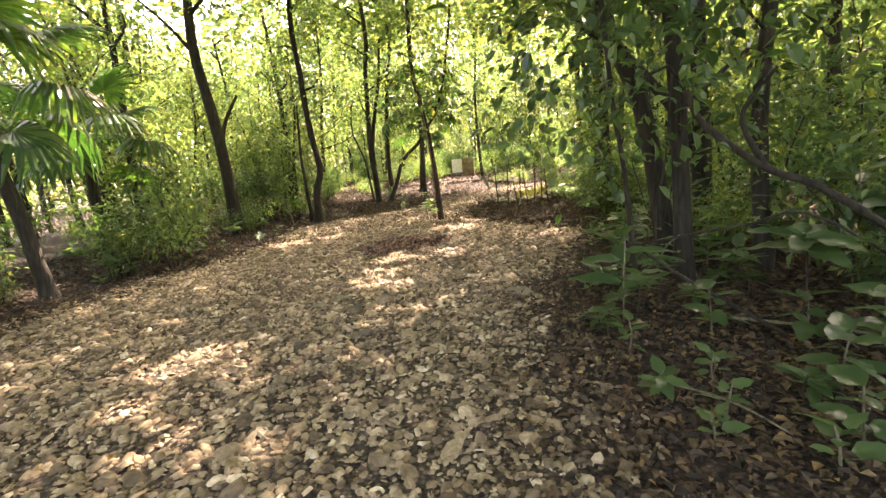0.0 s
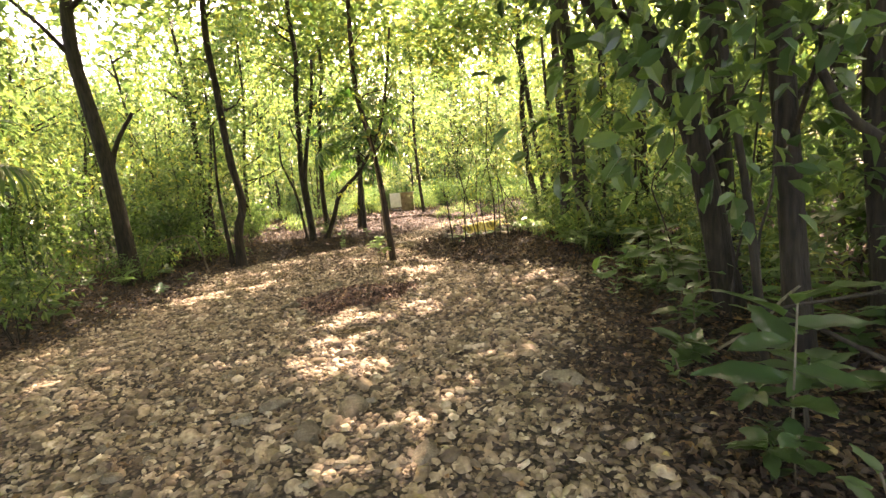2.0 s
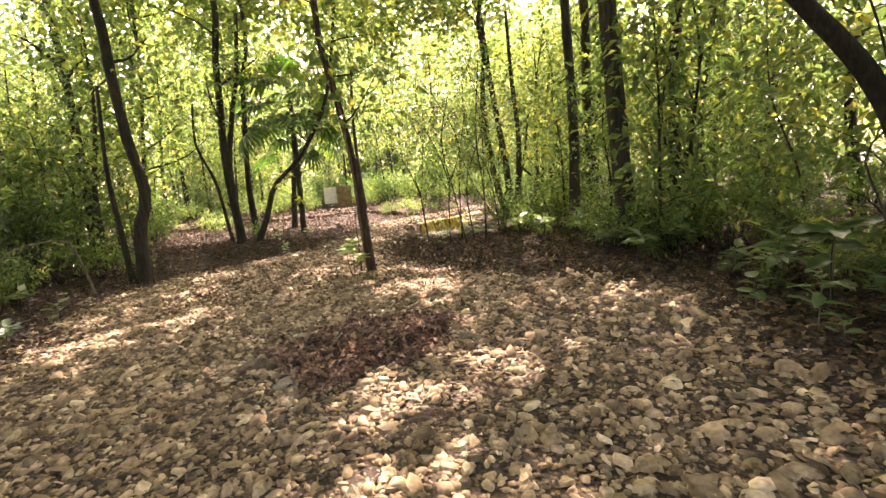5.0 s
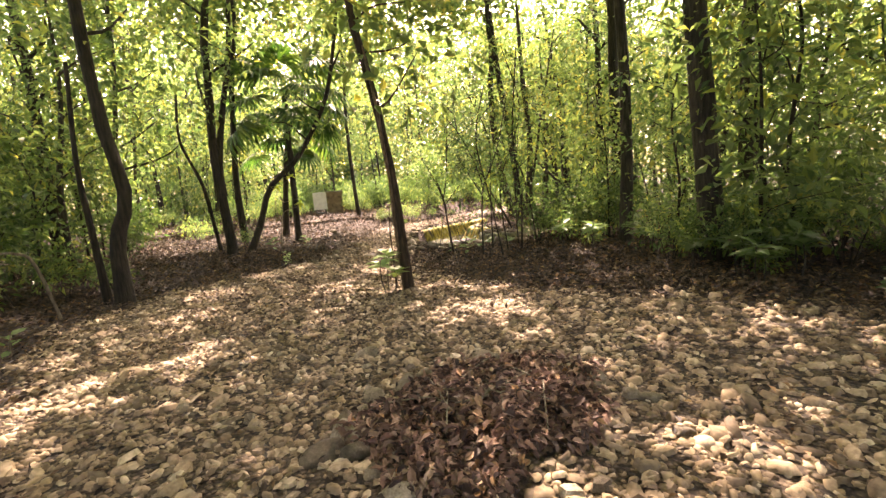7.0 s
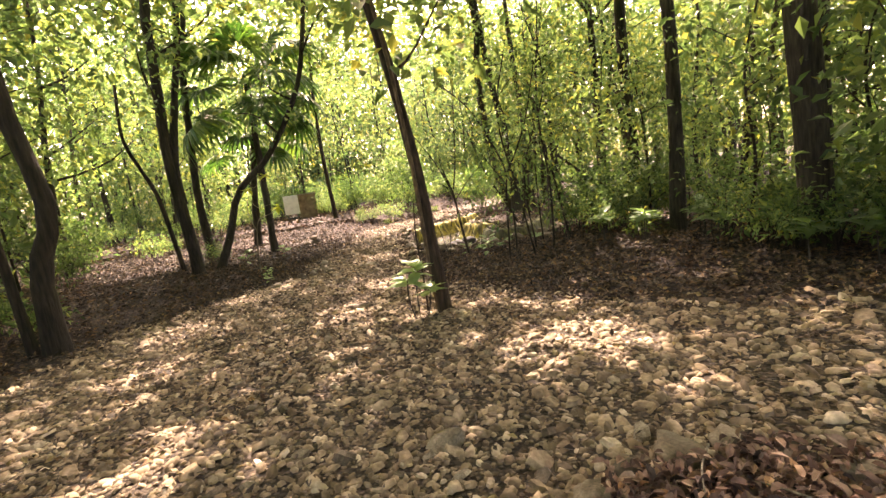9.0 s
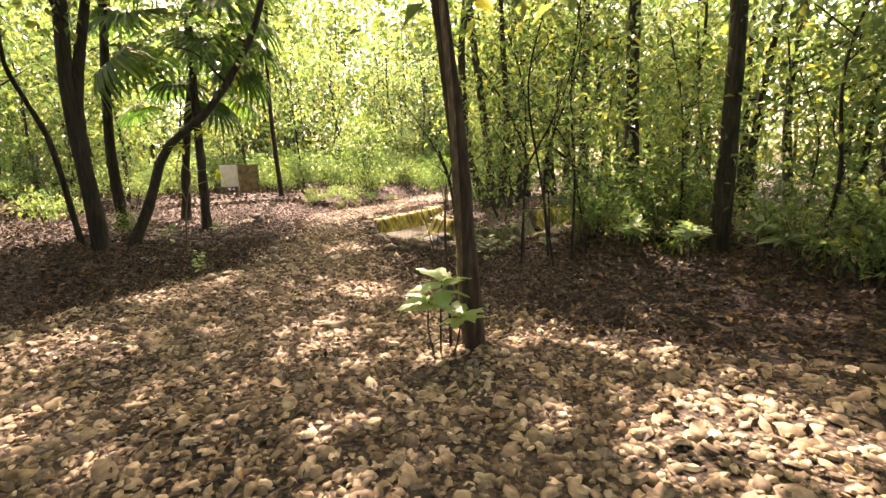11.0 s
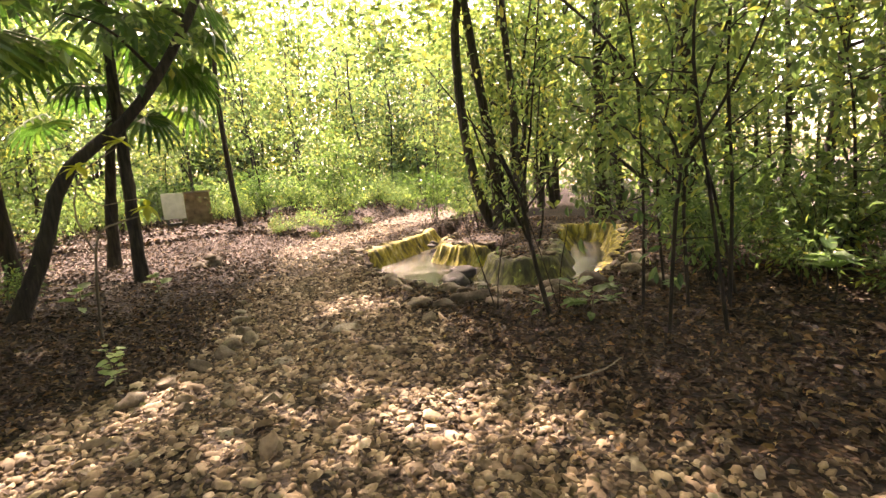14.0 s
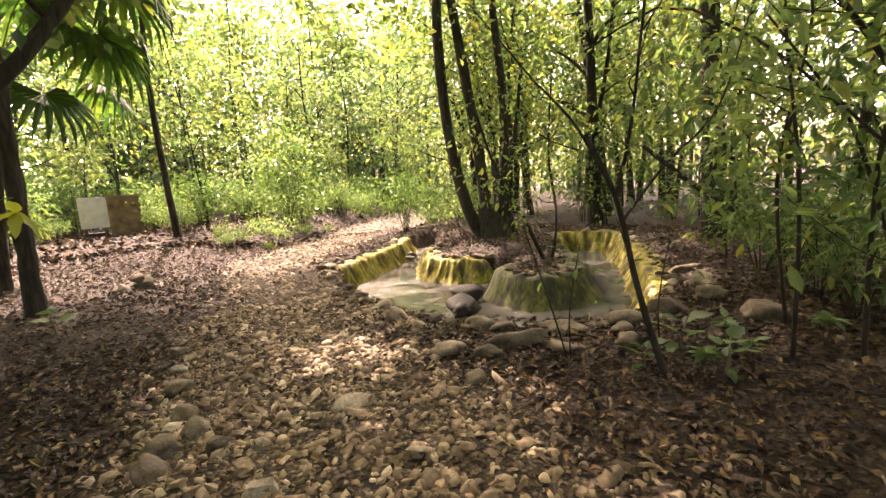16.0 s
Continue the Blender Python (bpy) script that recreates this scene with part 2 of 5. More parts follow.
def leaves(c, d, length, ratio=0.28, fold=0.10, droop=0.15, fine=False):
    """Leaf blades from base points c along d: (verts, triangles)."""
    n = len(c)
    d = unit(d)
    length = np.broadcast_to(np.asarray(length, float), (n,))[:, None]
    ref = RNG.normal(0, 0.45, (n, 3)) + [0, 0, 1]
    side = unit(np.cross(d, ref))
    nrm = np.cross(side, d)
    w = length * ratio
    if fine:
        rows = [c, c + d * length * 0.28 + side * w * 0.8 + nrm * length * fold, c + d * length * 0.66 + side * w * 0.9 + nrm * length * fold * 0.4,
                c + d * length - nrm * length * droop, c + d * length * 0.66 - side * w * 0.9 + nrm * length * fold * 0.4, c + d * length * 0.28 - side * w * 0.8 + nrm * length * fold,
                c + d * length * 0.5 + nrm * length * fold * -0.2]
        tri = np.array([(0, 1, 6), (1, 2, 6), (2, 3, 6), (3, 4, 6), (4, 5, 6), (5, 0, 6)])
    else:
        rows = [c, c + d * length * 0.45 + side * w + nrm * length * fold, c + d * length - nrm * length * droop, c + d * length * 0.45 - side * w + nrm * length * fold]
        tri = np.array([(0, 1, 2), (0, 2, 3)])
    k = len(rows)
    v = np.stack(rows, 1).reshape(-1, 3)
    f = (np.arange(n)[:, None, None] * k + tri[None]).reshape(-1, 3)
    return v, f


def joined(chunks):
    vs, fs, o = [], [], 0
    for v, f in chunks:
        vs.append(v)
        fs.append(f + o)
        o += len(v)
    return np.concatenate(vs), np.concatenate(fs)


def smooth_line(pts, n):
    p = np.array(pts, float)
    if len(p) < 3:
        t = np.linspace(0, 1, n)[:, None]
        return p[0] * (1 - t) + p[-1] * t
    q = np.vstack([2 * p[0] - p[1], p, 2 * p[-1] - p[-2]])
    out = []
    for u in np.linspace(0, len(p) - 1 - 1e-6, n):
        i, t = int(u), u - int(u)
        a, b, c, d = q[i], q[i + 1], q[i + 2], q[i + 3]
        out.append(0.5 * (2 * b + (c - a) * t + (2 * a - 5 * b + 4 * c - d) * t * t + (3 * b - a - 3 * c + d) * t ** 3))
    return np.array(out)


def tube(pts, r0, r1, sides=8, n=14, flare=0.0, rough=0.06):
    """A tapered, slightly uneven stem: (verts, triangles)."""
    p = smooth_line(pts, n)
    tan = unit(np.gradient(p, axis=0))
    ref = np.array([1.0, 0.02, 0.0]) if abs(tan[:, 0]).mean() < 0.8 else np.array([0.0, 1.0, 0.02])
    u = unit(np.cross(tan, ref))
    w = np.cross(tan, u)
    s = np.linspace(0, 1, n)
    rad = r0 + (r1 - r0) * s + flare * np.exp(-s * n * 0.55)
    ang = np.linspace(0, 2 * math.pi, sides, endpoint=False)
    wob = 1 + RNG.normal(0, rough, (n, sides)) + 0.08 * np.sin(ang * 2 + RNG.uniform(0, 6))[None]
    v = p[:, None] + (rad[:, None] * wob)[..., None] * (u[:, None] * np.cos(ang)[None, :, None] + w[:, None] * np.sin(ang)[None, :, None])
    i, j = np.meshgrid(np.arange(n - 1), np.arange(sides), indexing="ij")
    a, b = i * sides + j, i * sides + (j + 1) % sides
    f = np.concatenate([np.stack([a, b, b + sides], -1).reshape(-1, 3), np.stack([a, b + sides, a + sides], -1).reshape(-1, 3)])
    tip = len(v.reshape(-1, 3))
    f2 = np.array([((n - 1) * sides + k, (n - 1) * sides + (k + 1) % sides, tip) for k in range(sides)])
    return np.vstack([v.reshape(-1, 3), p[-1:]]), np.vstack([f, f2])


def spray(clumps, per, size, spread, up=0.0, ratio=0.28, fine=False):
    """Leaves gathered about clump centres, pointing outwards and hanging."""
    c = np.repeat(np.array(clumps, float), per, axis=0)
    off = np.clip(RNG.normal(0, 1, (len(c), 3)), -1.7, 1.7) * spread * [1, 1, 0.7]
    d = unit(off) * 0.8 + RNG.normal(0, 0.5, c.shape) + [0, 0, up]
    return leaves(c + off, d, size * RNG.uniform(0.5, 1.6, len(c)), ratio, fine=fine)


# ---- plan ----
YL = [-30, 0, 5.6, 8.5, 10.2, 12, 14.6, 16.5, 17.7, 18.3, 20.2, 22.9, 26.5, 29.8, 32.3, 36, 42, 60]
XL = [-6, -5.5, -5.9, -5.5, -4.6, -4.5, -4.7, -3.6, -1.9, -1.0, -0.1, 1.2, 2.6, 6.9, 9.6, 14, 21, 40]
YR = [-30, 1.9, 3.65, 5.8, 7, 8, 9.3, 10.8, 12.2, 13.2, 15.3, 16.4, 17.6, 19.1, 20.8, 22.3, 24.7, 26.5, 28.5, 30, 34, 42, 60]
XR = [0.5, 0.6, 0.65, 1.15, 1.75, 2.45, 3.0, 2.3, 1.2, 0.5, 0.65, 0.8, 1.2, 1.75, 2.3, 2.9, 3.9, 6.5, 10, 12.4, 17, 26, 44]
POOL = [(3.68, 23.06), (3.0, 22.2), (2.5, 20.7), (2.3, 19.6), (2.35, 18.8), (2.55, 18.1), (3.0, 17.6), (3.6, 17.4), (4.6, 17.7), (5.8, 18.3), (7.4, 19.2),
        (8.9, 20.3), (8.6, 21.2), (7.2, 20.3), (5.9, 19.3), (4.84, 18.58), (4.26, 18.66), (3.95, 19.21), (4.16, 19.84), (4.9, 20.2), (5.42, 20.59),
        (5.01, 20.87), (4.73, 21.47), (4.9, 22.34), (6.0, 23.4), (7.5, 24.8), (8.4, 25.8), (7.6, 25.8), (6.62, 24.83), (5.58, 24.07), (4.42, 23.41)]
PIT = np.array([-0.95, 9.35])


def smoothstep(a, b, x):
    t = np.clip((x - a) / (b - a), 0, 1)
    return t * t * (3 - 2 * t)


def wave(x, y, k=1.0, seed=0.0):
    return (np.sin(1.7 * k * x + 0.9 * k * y + seed) + np.sin(-1.1 * k * x + 2.1 * k * y + 1.7 * seed + 1) + np.sin(2.9 * k * x - 0.7 * k * y + 2.3 * seed)) / 3


def pool_distance(x, y):
    """Distance to the pool's outline, negative inside."""
    p = np.array(POOL)
    q = np.roll(p, -1, axis=0)
    best = np.full(np.shape(x), 1e9)
    inside = np.zeros(np.shape(x), bool)
    for (ax, ay), (bx, by) in zip(p, q):
        ex, ey = bx - ax, by - ay
        t = np.clip(((x - ax) * ex + (y - ay) * ey) / (ex * ex + ey * ey), 0, 1)
        best = np.minimum(best, np.hypot(x - ax - t * ex, y - ay - t * ey))
        if ay != by:
            inside ^= ((ay > y) != (by > y)) & (x < ax + (y - ay) * ex / ey)
    return np.where(inside, -best, best)


def path_depth(x, y):
    """How far inside the gravel path a place is (negative outside)."""
    e = 0.22 * wave(x, y, 1.6) + 0.1 * wave(x, y, 5.0, 2.0)
    return np.minimum(x - np.interp(y, YL, XL), np.interp(y, YR, XR) - x) + e


def height(x, y):
    x, y = np.asarray(x, float), np.asarray(y, float)
    out = -path_depth(x, y)
    left = x < np.interp(y, YL, XL) + 1
    h = 0.03 * wave(x, y, 0.7) + 0.015 * wave(x, y, 3.1, 1.0)
    h = h + np.where(left, 0.28, 0.12) * smoothstep(0.2, 4.5, out)
    h = h + 0.40 * smoothstep(26, 32, y) * smoothstep(0.5, 2.5, np.interp(y, YL, XL) - x)
    h = h + 0.10 * np.exp(-((x - PIT[0]) ** 2 + (y - PIT[1]) ** 2) / 0.5)
    return h * smoothstep(0.1, 0.8, pool_distance(x, y)) - 0.56 * smoothstep(0.26, 0.0, pool_distance(x, y))


def z_at(x, y):
    return float(height(np.array([x]), np.array([y]))[0])


# ---- ground: one sheet to the horizon ----
def axis(lo, hi, step, far):
    mid = np.arange(lo, hi + 1e-6, step)
    g = np.geomspace(step * 3, far, 16)
    return np.concatenate([lo - g[::-1], mid, hi + g])


gx, gy = axis(-9, 11, 0.19, 900), axis(-3, 33, 0.19, 900)
X, Y = np.meshgrid(gx, gy, indexing="xy")
gv = np.stack([X, Y, height(X, Y)], -1).reshape(-1, 3)
nx = len(gx)
ii, jj = np.meshgrid(np.arange(len(gy) - 1), np.arange(nx - 1), indexing="ij")
a = (ii * nx + jj).reshape(-1)
ground_me = mesh_of("ground", gv, np.stack([a, a + 1, a + nx + 1, a + nx], -1), M_GROUND)
at = ground_me.attributes.new("path", "FLOAT", "POINT")
at.data.foreach_set("value", smoothstep(-0.25, 0.25, path_depth(X, Y)).reshape(-1).astype(np.float32))
ground = tagged(new("ground", ground_me), "brown forest soil with a pale gravel footpath across it", "ground", kind="structure")

# ---- sun gaps in the added canopy, given by where light falls on the ground ----
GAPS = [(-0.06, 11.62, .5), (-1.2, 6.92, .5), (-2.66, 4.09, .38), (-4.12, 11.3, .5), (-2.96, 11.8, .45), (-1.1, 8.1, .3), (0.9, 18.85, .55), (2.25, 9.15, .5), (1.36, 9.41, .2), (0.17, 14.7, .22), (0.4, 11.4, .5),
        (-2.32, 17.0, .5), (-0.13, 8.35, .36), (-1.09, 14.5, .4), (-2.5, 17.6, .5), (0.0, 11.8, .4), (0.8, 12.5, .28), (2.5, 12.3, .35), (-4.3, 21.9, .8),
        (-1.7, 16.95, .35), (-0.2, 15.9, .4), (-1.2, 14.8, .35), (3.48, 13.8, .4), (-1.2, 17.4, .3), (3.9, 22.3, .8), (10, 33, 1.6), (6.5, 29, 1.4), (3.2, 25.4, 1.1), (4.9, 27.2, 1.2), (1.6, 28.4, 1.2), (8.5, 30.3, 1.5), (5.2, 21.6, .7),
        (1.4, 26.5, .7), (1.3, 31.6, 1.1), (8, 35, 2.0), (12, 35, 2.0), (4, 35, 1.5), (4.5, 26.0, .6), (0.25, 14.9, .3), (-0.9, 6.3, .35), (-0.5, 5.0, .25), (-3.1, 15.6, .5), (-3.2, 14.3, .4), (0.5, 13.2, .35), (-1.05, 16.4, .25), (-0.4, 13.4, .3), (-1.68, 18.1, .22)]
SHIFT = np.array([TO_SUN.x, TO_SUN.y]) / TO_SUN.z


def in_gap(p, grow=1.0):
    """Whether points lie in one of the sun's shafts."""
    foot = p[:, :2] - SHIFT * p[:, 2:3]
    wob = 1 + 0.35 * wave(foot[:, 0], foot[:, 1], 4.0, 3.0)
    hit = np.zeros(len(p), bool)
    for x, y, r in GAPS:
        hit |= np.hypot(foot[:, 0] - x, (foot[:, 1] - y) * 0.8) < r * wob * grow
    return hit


# random openings added to the canopy to light the woods beside the path
LIGHT_OPENINGS = [(RNG.uniform(5.0, 11.5), RNG.uniform(6, 31), RNG.uniform(0.5, 1.0)) for _ in range(24)] + [(RNG.uniform(-11, -6.6), RNG.uniform(5, 30), RNG.uniform(0.5, 1.1)) for _ in range(26)]


def in_light_opening(p):
    foot = p[:, :2] - SHIFT * (p[:, 2:3] - 2.0)
    hit = np.zeros(len(p), bool)
    for x, y, r in LIGHT_OPENINGS:
        hit |= np.hypot(foot[:, 0] - x, foot[:, 1] - y) < r
    return hit


# leaf layer added mostly out of view to shade the ground between the gaps
def canopy():
    n = 2150
    c = np.stack([RNG.uniform(-9.5, 9.5, n), RNG.uniform(-5, 30.5, n), RNG.uniform(8.5, 12.5, n)], -1)
    # clumps shifted to darken the side woods and to close a sky hole
    c[:110] = np.stack([RNG.uniform(10, 20, 110), RNG.uniform(20, 33, 110), RNG.uniform(6.5, 11, 110)], -1)
    c[300:365] = np.stack([RNG.uniform(-13, -7, 65), RNG.uniform(14, 32, 65), RNG.uniform(7, 11, 65)], -1)
    c[455:490] = np.stack([RNG.uniform(2.5, 10, 35), RNG.uniform(27, 36, 35), RNG.uniform(6.6, 10.5, 35)], -1)
    # low unseen clumps added to shade the ground right of the start
    c[500:590] = np.stack([RNG.uniform(1.2, 5.5, 90), RNG.uniform(2, 9.5, 90), RNG.uniform(5.4, 7.4, 90)], -1)
    per = 36
    c = np.repeat(c, per, axis=0) + RNG.normal(0, 1, (n * per, 3)) * [0.75, 0.75, 0.4]
    c = c[(~in_gap(c, 1.08) | (RNG.uniform(0, 1, len(c)) < 0.05)) & ~in_light_opening(c)]
    v, f = leaves(c, RNG.normal(0, 1, c.shape) * [1, 1, 0.35], RNG.uniform(0.28, 0.46, len(c)), 0.3)
    ob = new("canopy_leaves", mesh_of("canopy_leaves", v, f, M_LEAF_YELLOW, False))
    tagged(ob, "added high canopy of green leaves, mostly unseen, shading the path between sun gaps", "canopy", kind="stuff")


canopy()


# ---- trees ----
def tree(name, label, stems, limbs, clumps, bark, leaf, per=60, size=0.13, spread=0.4, up=-0.25, group="", sides=9, ratio=0.28, fine=False):
    """stems: [(points, base radius, top radius)], in the tree's own coordinates; each stem and limb is a part."""
    root = tagged(new(name), label, "tree", group)
    for k, (pts, r0, r1) in enumerate(stems):
        v, f = tube(pts, r0, r1, sides, 20, r0 * 0.35 if r0 > 0.05 else 0.0)
        part("trunk", mesh_of("trunk", v, f, bark), root)
    for pts, r0, r1 in limbs:
        v, f = tube(pts, r0, r1, 5, 6)
        part("limb", mesh_of("limb", v, f, bark), root)
    if len(clumps):
        v, f = spray(clumps, per, size, spread, up, ratio, fine)
        part("crown", mesh_of("crown", v, f, leaf, False), root)
    return root


def limbs_from(stem, count, lo, length, r):
    p = smooth_line(stem, 30)
    out = []
    for k in range(count):
        i = int(30 * (lo + (0.97 - lo) * (k + RNG.uniform(0, 0.9)) / count))
        i = min(i, 28)
        ang = RNG.uniform(0, 2 * math.pi)
        ln = length * RNG.uniform(0.6, 1.15) * (1.15 - 0.6 * i / 30)
        d = np.array([math.cos(ang), math.sin(ang), RNG.uniform(0.35, 0.9)])
        mid = p[i] + d * ln * 0.5 + RNG.normal(0, 0.12, 3)
        end = p[i] + d * ln * [1, 1, 0.85] + RNG.normal(0, 0.15, 3)
        out.append(([p[i], mid, end], r * RNG.uniform(0.6, 1), r * 0.25))
    return out


def clumps_on(limbs, each, jitter):
    out = []
    for pts, _, _ in limbs:
        q = smooth_line(pts, 8)
        for k in range(each):
            out.append(q[3 + k % 5] + RNG.normal(0, jitter, 3) * [1, 1, 0.8])
    return out


def grown(name, label, h, r, leaf, bark, lean=0.5, lo=0.4, count=6, each=5, length=1.9, per=55, size=0.13, spread=0.42, group="forest trees"):
    top = np.array([RNG.normal(0, lean), RNG.normal(0, lean), h])
    stem = [np.array([0, 0, -0.1]), top * [0.15, 0.15, 0.28] + RNG.normal(0, 0.08, 3) * [1, 1, 0], top * [0.5, 0.5, 0.62] + RNG.normal(0, 0.18, 3) * [1, 1, 0], top]
    limbs = limbs_from(stem, count, lo, length, r * 0.45)
    return tree(name, label, [(stem, r, r * 0.3)], limbs, clumps_on(limbs, each, 0.38), bark, leaf, per, size, spread, group=group, sides=8, ratio=0.24)


LEAF_TALL = [M_LEAF, M_LEAF_YELLOW, M_LEAF, M_LEAF_YELLOW, M_LEAF]
KINDS = [("tall", 9.5, 0.13), ("tall", 8.2, 0.10), ("tall", 10.5, 0.17), ("tall", 7.4, 0.075), ("tall", 8.8, 0.09)]
TALL = [grown("forest_tree", "slender brown-barked forest tree with a yellow-green crown", h, r, LEAF_TALL[k], [M_BARK, M_BARK_GREY][k % 2], 0.7, 0.27, 10, 5, 2.0, 26, 0.19, 0.5)
        for k, (_, h, r) in enumerate(KINDS)]
SAPS = [grown("sapling", "thin understorey sapling with many green leaves", h, r, [M_LEAF, M_LEAF_YELLOW, M_LEAF_DARK][k % 3], M_BARK, 0.35, 0.15, 9, 4, 1.0, 22, 0.14, 0.26, "understorey saplings")
        for k, (h, r) in enumerate([(3.2, 0.025), (4.2, 0.03), (2.4, 0.02), (5.0, 0.04), (3.6, 0.025)])]


def shrub(h, leaf, count, per, size):
    root = tagged(new("shrub"), "low leafy green shrub on the forest floor", "shrub", "forest shrubs")
    limbs = []
    for k in range(count):
        a = RNG.uniform(0, 6.28)
        e = np.array([math.cos(a), math.sin(a), 0]) * RNG.uniform(0.2, 0.65) * h
        limbs.append(([np.array([0, 0, -0.05]) + e * 0.1, e * 0.45 + [0, 0, h * 0.55], e + [0, 0, h * RNG.uniform(0.75, 1.05)]], 0.012, 0.004))
    for pts, r0, r1 in limbs:
        v, f = tube(pts, r0, r1, 4, 5)
        part("stem", mesh_of("stem", v, f, M_BARK), root)
    v, f = spray(clumps_on(limbs, 5, 0.13 * h), per, size * 0.95, 0.15 * h + 0.05, -0.1, 0.2)
    part("foliage", mesh_of("foliage", v, f, leaf, False), root)
    return root


SHRUBS = [shrub(0.9, M_LEAF, 6, 14, 0.12), shrub(1.4, M_LEAF_DARK, 7, 18, 0.13), shrub(0.55, M_LEAF_YELLOW, 5, 12, 0.10), shrub(1.1, M_LEAF, 6, 18, 0.11)]

# the walked line, kept clear of growth
WALKED = np.array([(0.0, -3.0), (0.0, 0.0), (-0.5, 2.0), (-1.2, 3.6), (-1.8, 5.4), (-2.2, 6.8), (-2.4, 8.6), (-2.25, 10.6), (-2.1, 12.4), (-1.8, 14.0), (-1.25, 15.3), (-0.9, 16.2)])
# places that stay open, and the sight lines along the path
OPEN = [(2.6, 18.0, 2.3), (1.6, 16.2, 1.0), (-2.4, 18.6, 2.2), (0.6, 25.2, 1.6), (1.5, 29, 1.6), (5.5, 22, 2.2), (2.2, 10.2, 2.4), (3.0, 13.3, 1.8), (6.5, 27.5, 2.0), (-1.2, 21.5, 1.3), (-0.6, 24.0, 2.0), (-0.3, 27.0, 1.5), (-0.2, 30.0, 1.5), (1.9, 3.6, 1.6), (2.4, 5.4, 1.2), (-5.6, 12.0, 1.0), (4.4, 10.6, 1.3), (2.2, 26.7, 1.5), (-4.6, 15.3, 1.5)]
SIGHT = [((-1.25, 15.3), (1.45, 32.2)), ((-2.2, 6.8), (1.45, 32.2)), ((0.0, 0.0), (1.45, 32.2)), ((-1.25, 15.3), (9.0, 31.0)), ((-2.3, 10.6), (3.5, 22.0)), ((-2.2, 8.0), (-1.0, 23.4))]


def sighted(x, y, margin):
    for (ax, ay), (bx, by) in SIGHT:
        t = min(1, max(0, ((x - ax) * (bx - ax) + (y - ay) * (by - ay)) / ((bx - ax) ** 2 + (by - ay) ** 2)))
        if math.hypot(x - ax - t * (bx - ax), y - ay - t * (by - ay)) < margin:
            return True
    return any(math.hypot(x - a, y - b) < r for a, b, r in OPEN)



def clear_of(x, y, margin):
    if path_depth(np.array(x), np.array(y)) > -margin * 0.5 or pool_distance(np.array(x), np.array(y)) < margin * 0.6:
        return False
    if margin < 1.2 and sighted(x, y, 0.8) or margin >= 1.2 and sighted(x, y, 0.55) and y < 31.5:
        return False
    return np.hypot(WALKED[:, 0] - x, WALKED[:, 1] - y).min() > margin * 1.8 + 1.3


def scatter(things, count, area, margin, gap, smin, smax, taken, shaft=0.0, near=None):
    """Puts originals, then copies, at free random places."""
    x0, x1, y0, y1 = area
    used, k, tries = [], 0, 0
    while k < count and tries < count * 40:
        tries += 1
        x, y = RNG.uniform(x0, x1), RNG.uniform(y0, y1)
        if not clear_of(x, y, margin) or any((x - a) ** 2 + (y - b) ** 2 < (gap + c) ** 2 for a, b, c in taken):
            continue
        if shaft and 28 < y < 43 and -4 < x < 16 and RNG.uniform(0, 1) < 0.65:
            continue
        # trees stay out of the sun lines that light the chosen spots
        if shaft:
            col = np.array([[x, y, z] for z in (4.0, 5.5, 7.0, 8.5)])
            foot = col[:, :2] - SHIFT * col[:, 2:]
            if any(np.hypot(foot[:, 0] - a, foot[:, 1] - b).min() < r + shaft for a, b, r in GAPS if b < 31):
                continue
        s = RNG.uniform(smin, smax)
        m = Matrix.LocRotScale((x, y, z_at(x, y)), Euler((RNG.normal(0, 0.03), RNG.normal(0, 0.03), RNG.uniform(0, 6.28))), (s, s, s * RNG.uniform(0.9, 1.15)))
        if k < len(things):
            things[k].matrix_basis = m
        else:
            base = things[k % len(things)]
            keep = base.scale.copy()
            base.scale = (1, 1, 1)
            copy_thing(base, m)
            base.scale = keep
        taken.append((x, y, 0.0))
        k += 1


HERO = []  # places of the trees built one by one


def at_base(pts, x, y):
    z = z_at(x, y)
    return [np.array([px - x, py - y, pz - z if i else -0.12]) for i, (px, py, pz) in enumerate(pts)]


def hero(label, pts, r0, r1, top=8.5, bark=M_BARK, leaf=M_LEAF, extra=(), lo=0.45, count=6, each=5, length=1.8, per=50, size=0.14, name="forest_tree", bare=False, fine=False):
    """A tree after its own trunk line; the trunk goes on beyond it to the crown."""
    x, y = pts[0][:2]
    z = z_at(x, y)
    line = at_base(pts, x, y)
    d = line[-1] - line[-2]
    d = d / np.linalg.norm(d) * 0.6 + np.array([0, 0, 0.6])
    while line[-1][2] < top:
        line.append(line[-1] + d * 1.2 + RNG.normal(0, 0.1, 3))
    stems = [(line, r0, r1)]
    for e, a, b in extra:
        stems.append(([np.array(q) - [x, y, z] for q in e], a, b))
    limbs = limbs_from(line, count, lo, length, r0 * 0.4)
    ob = tree(name, label, stems, limbs, [] if bare else clumps_on(limbs, each, 0.35), bark, leaf, per, size, 0.42, sides=12, fine=fine)
    ob.location = (x, y, z)
    HERO.append((x, y, 0.5))
    return ob


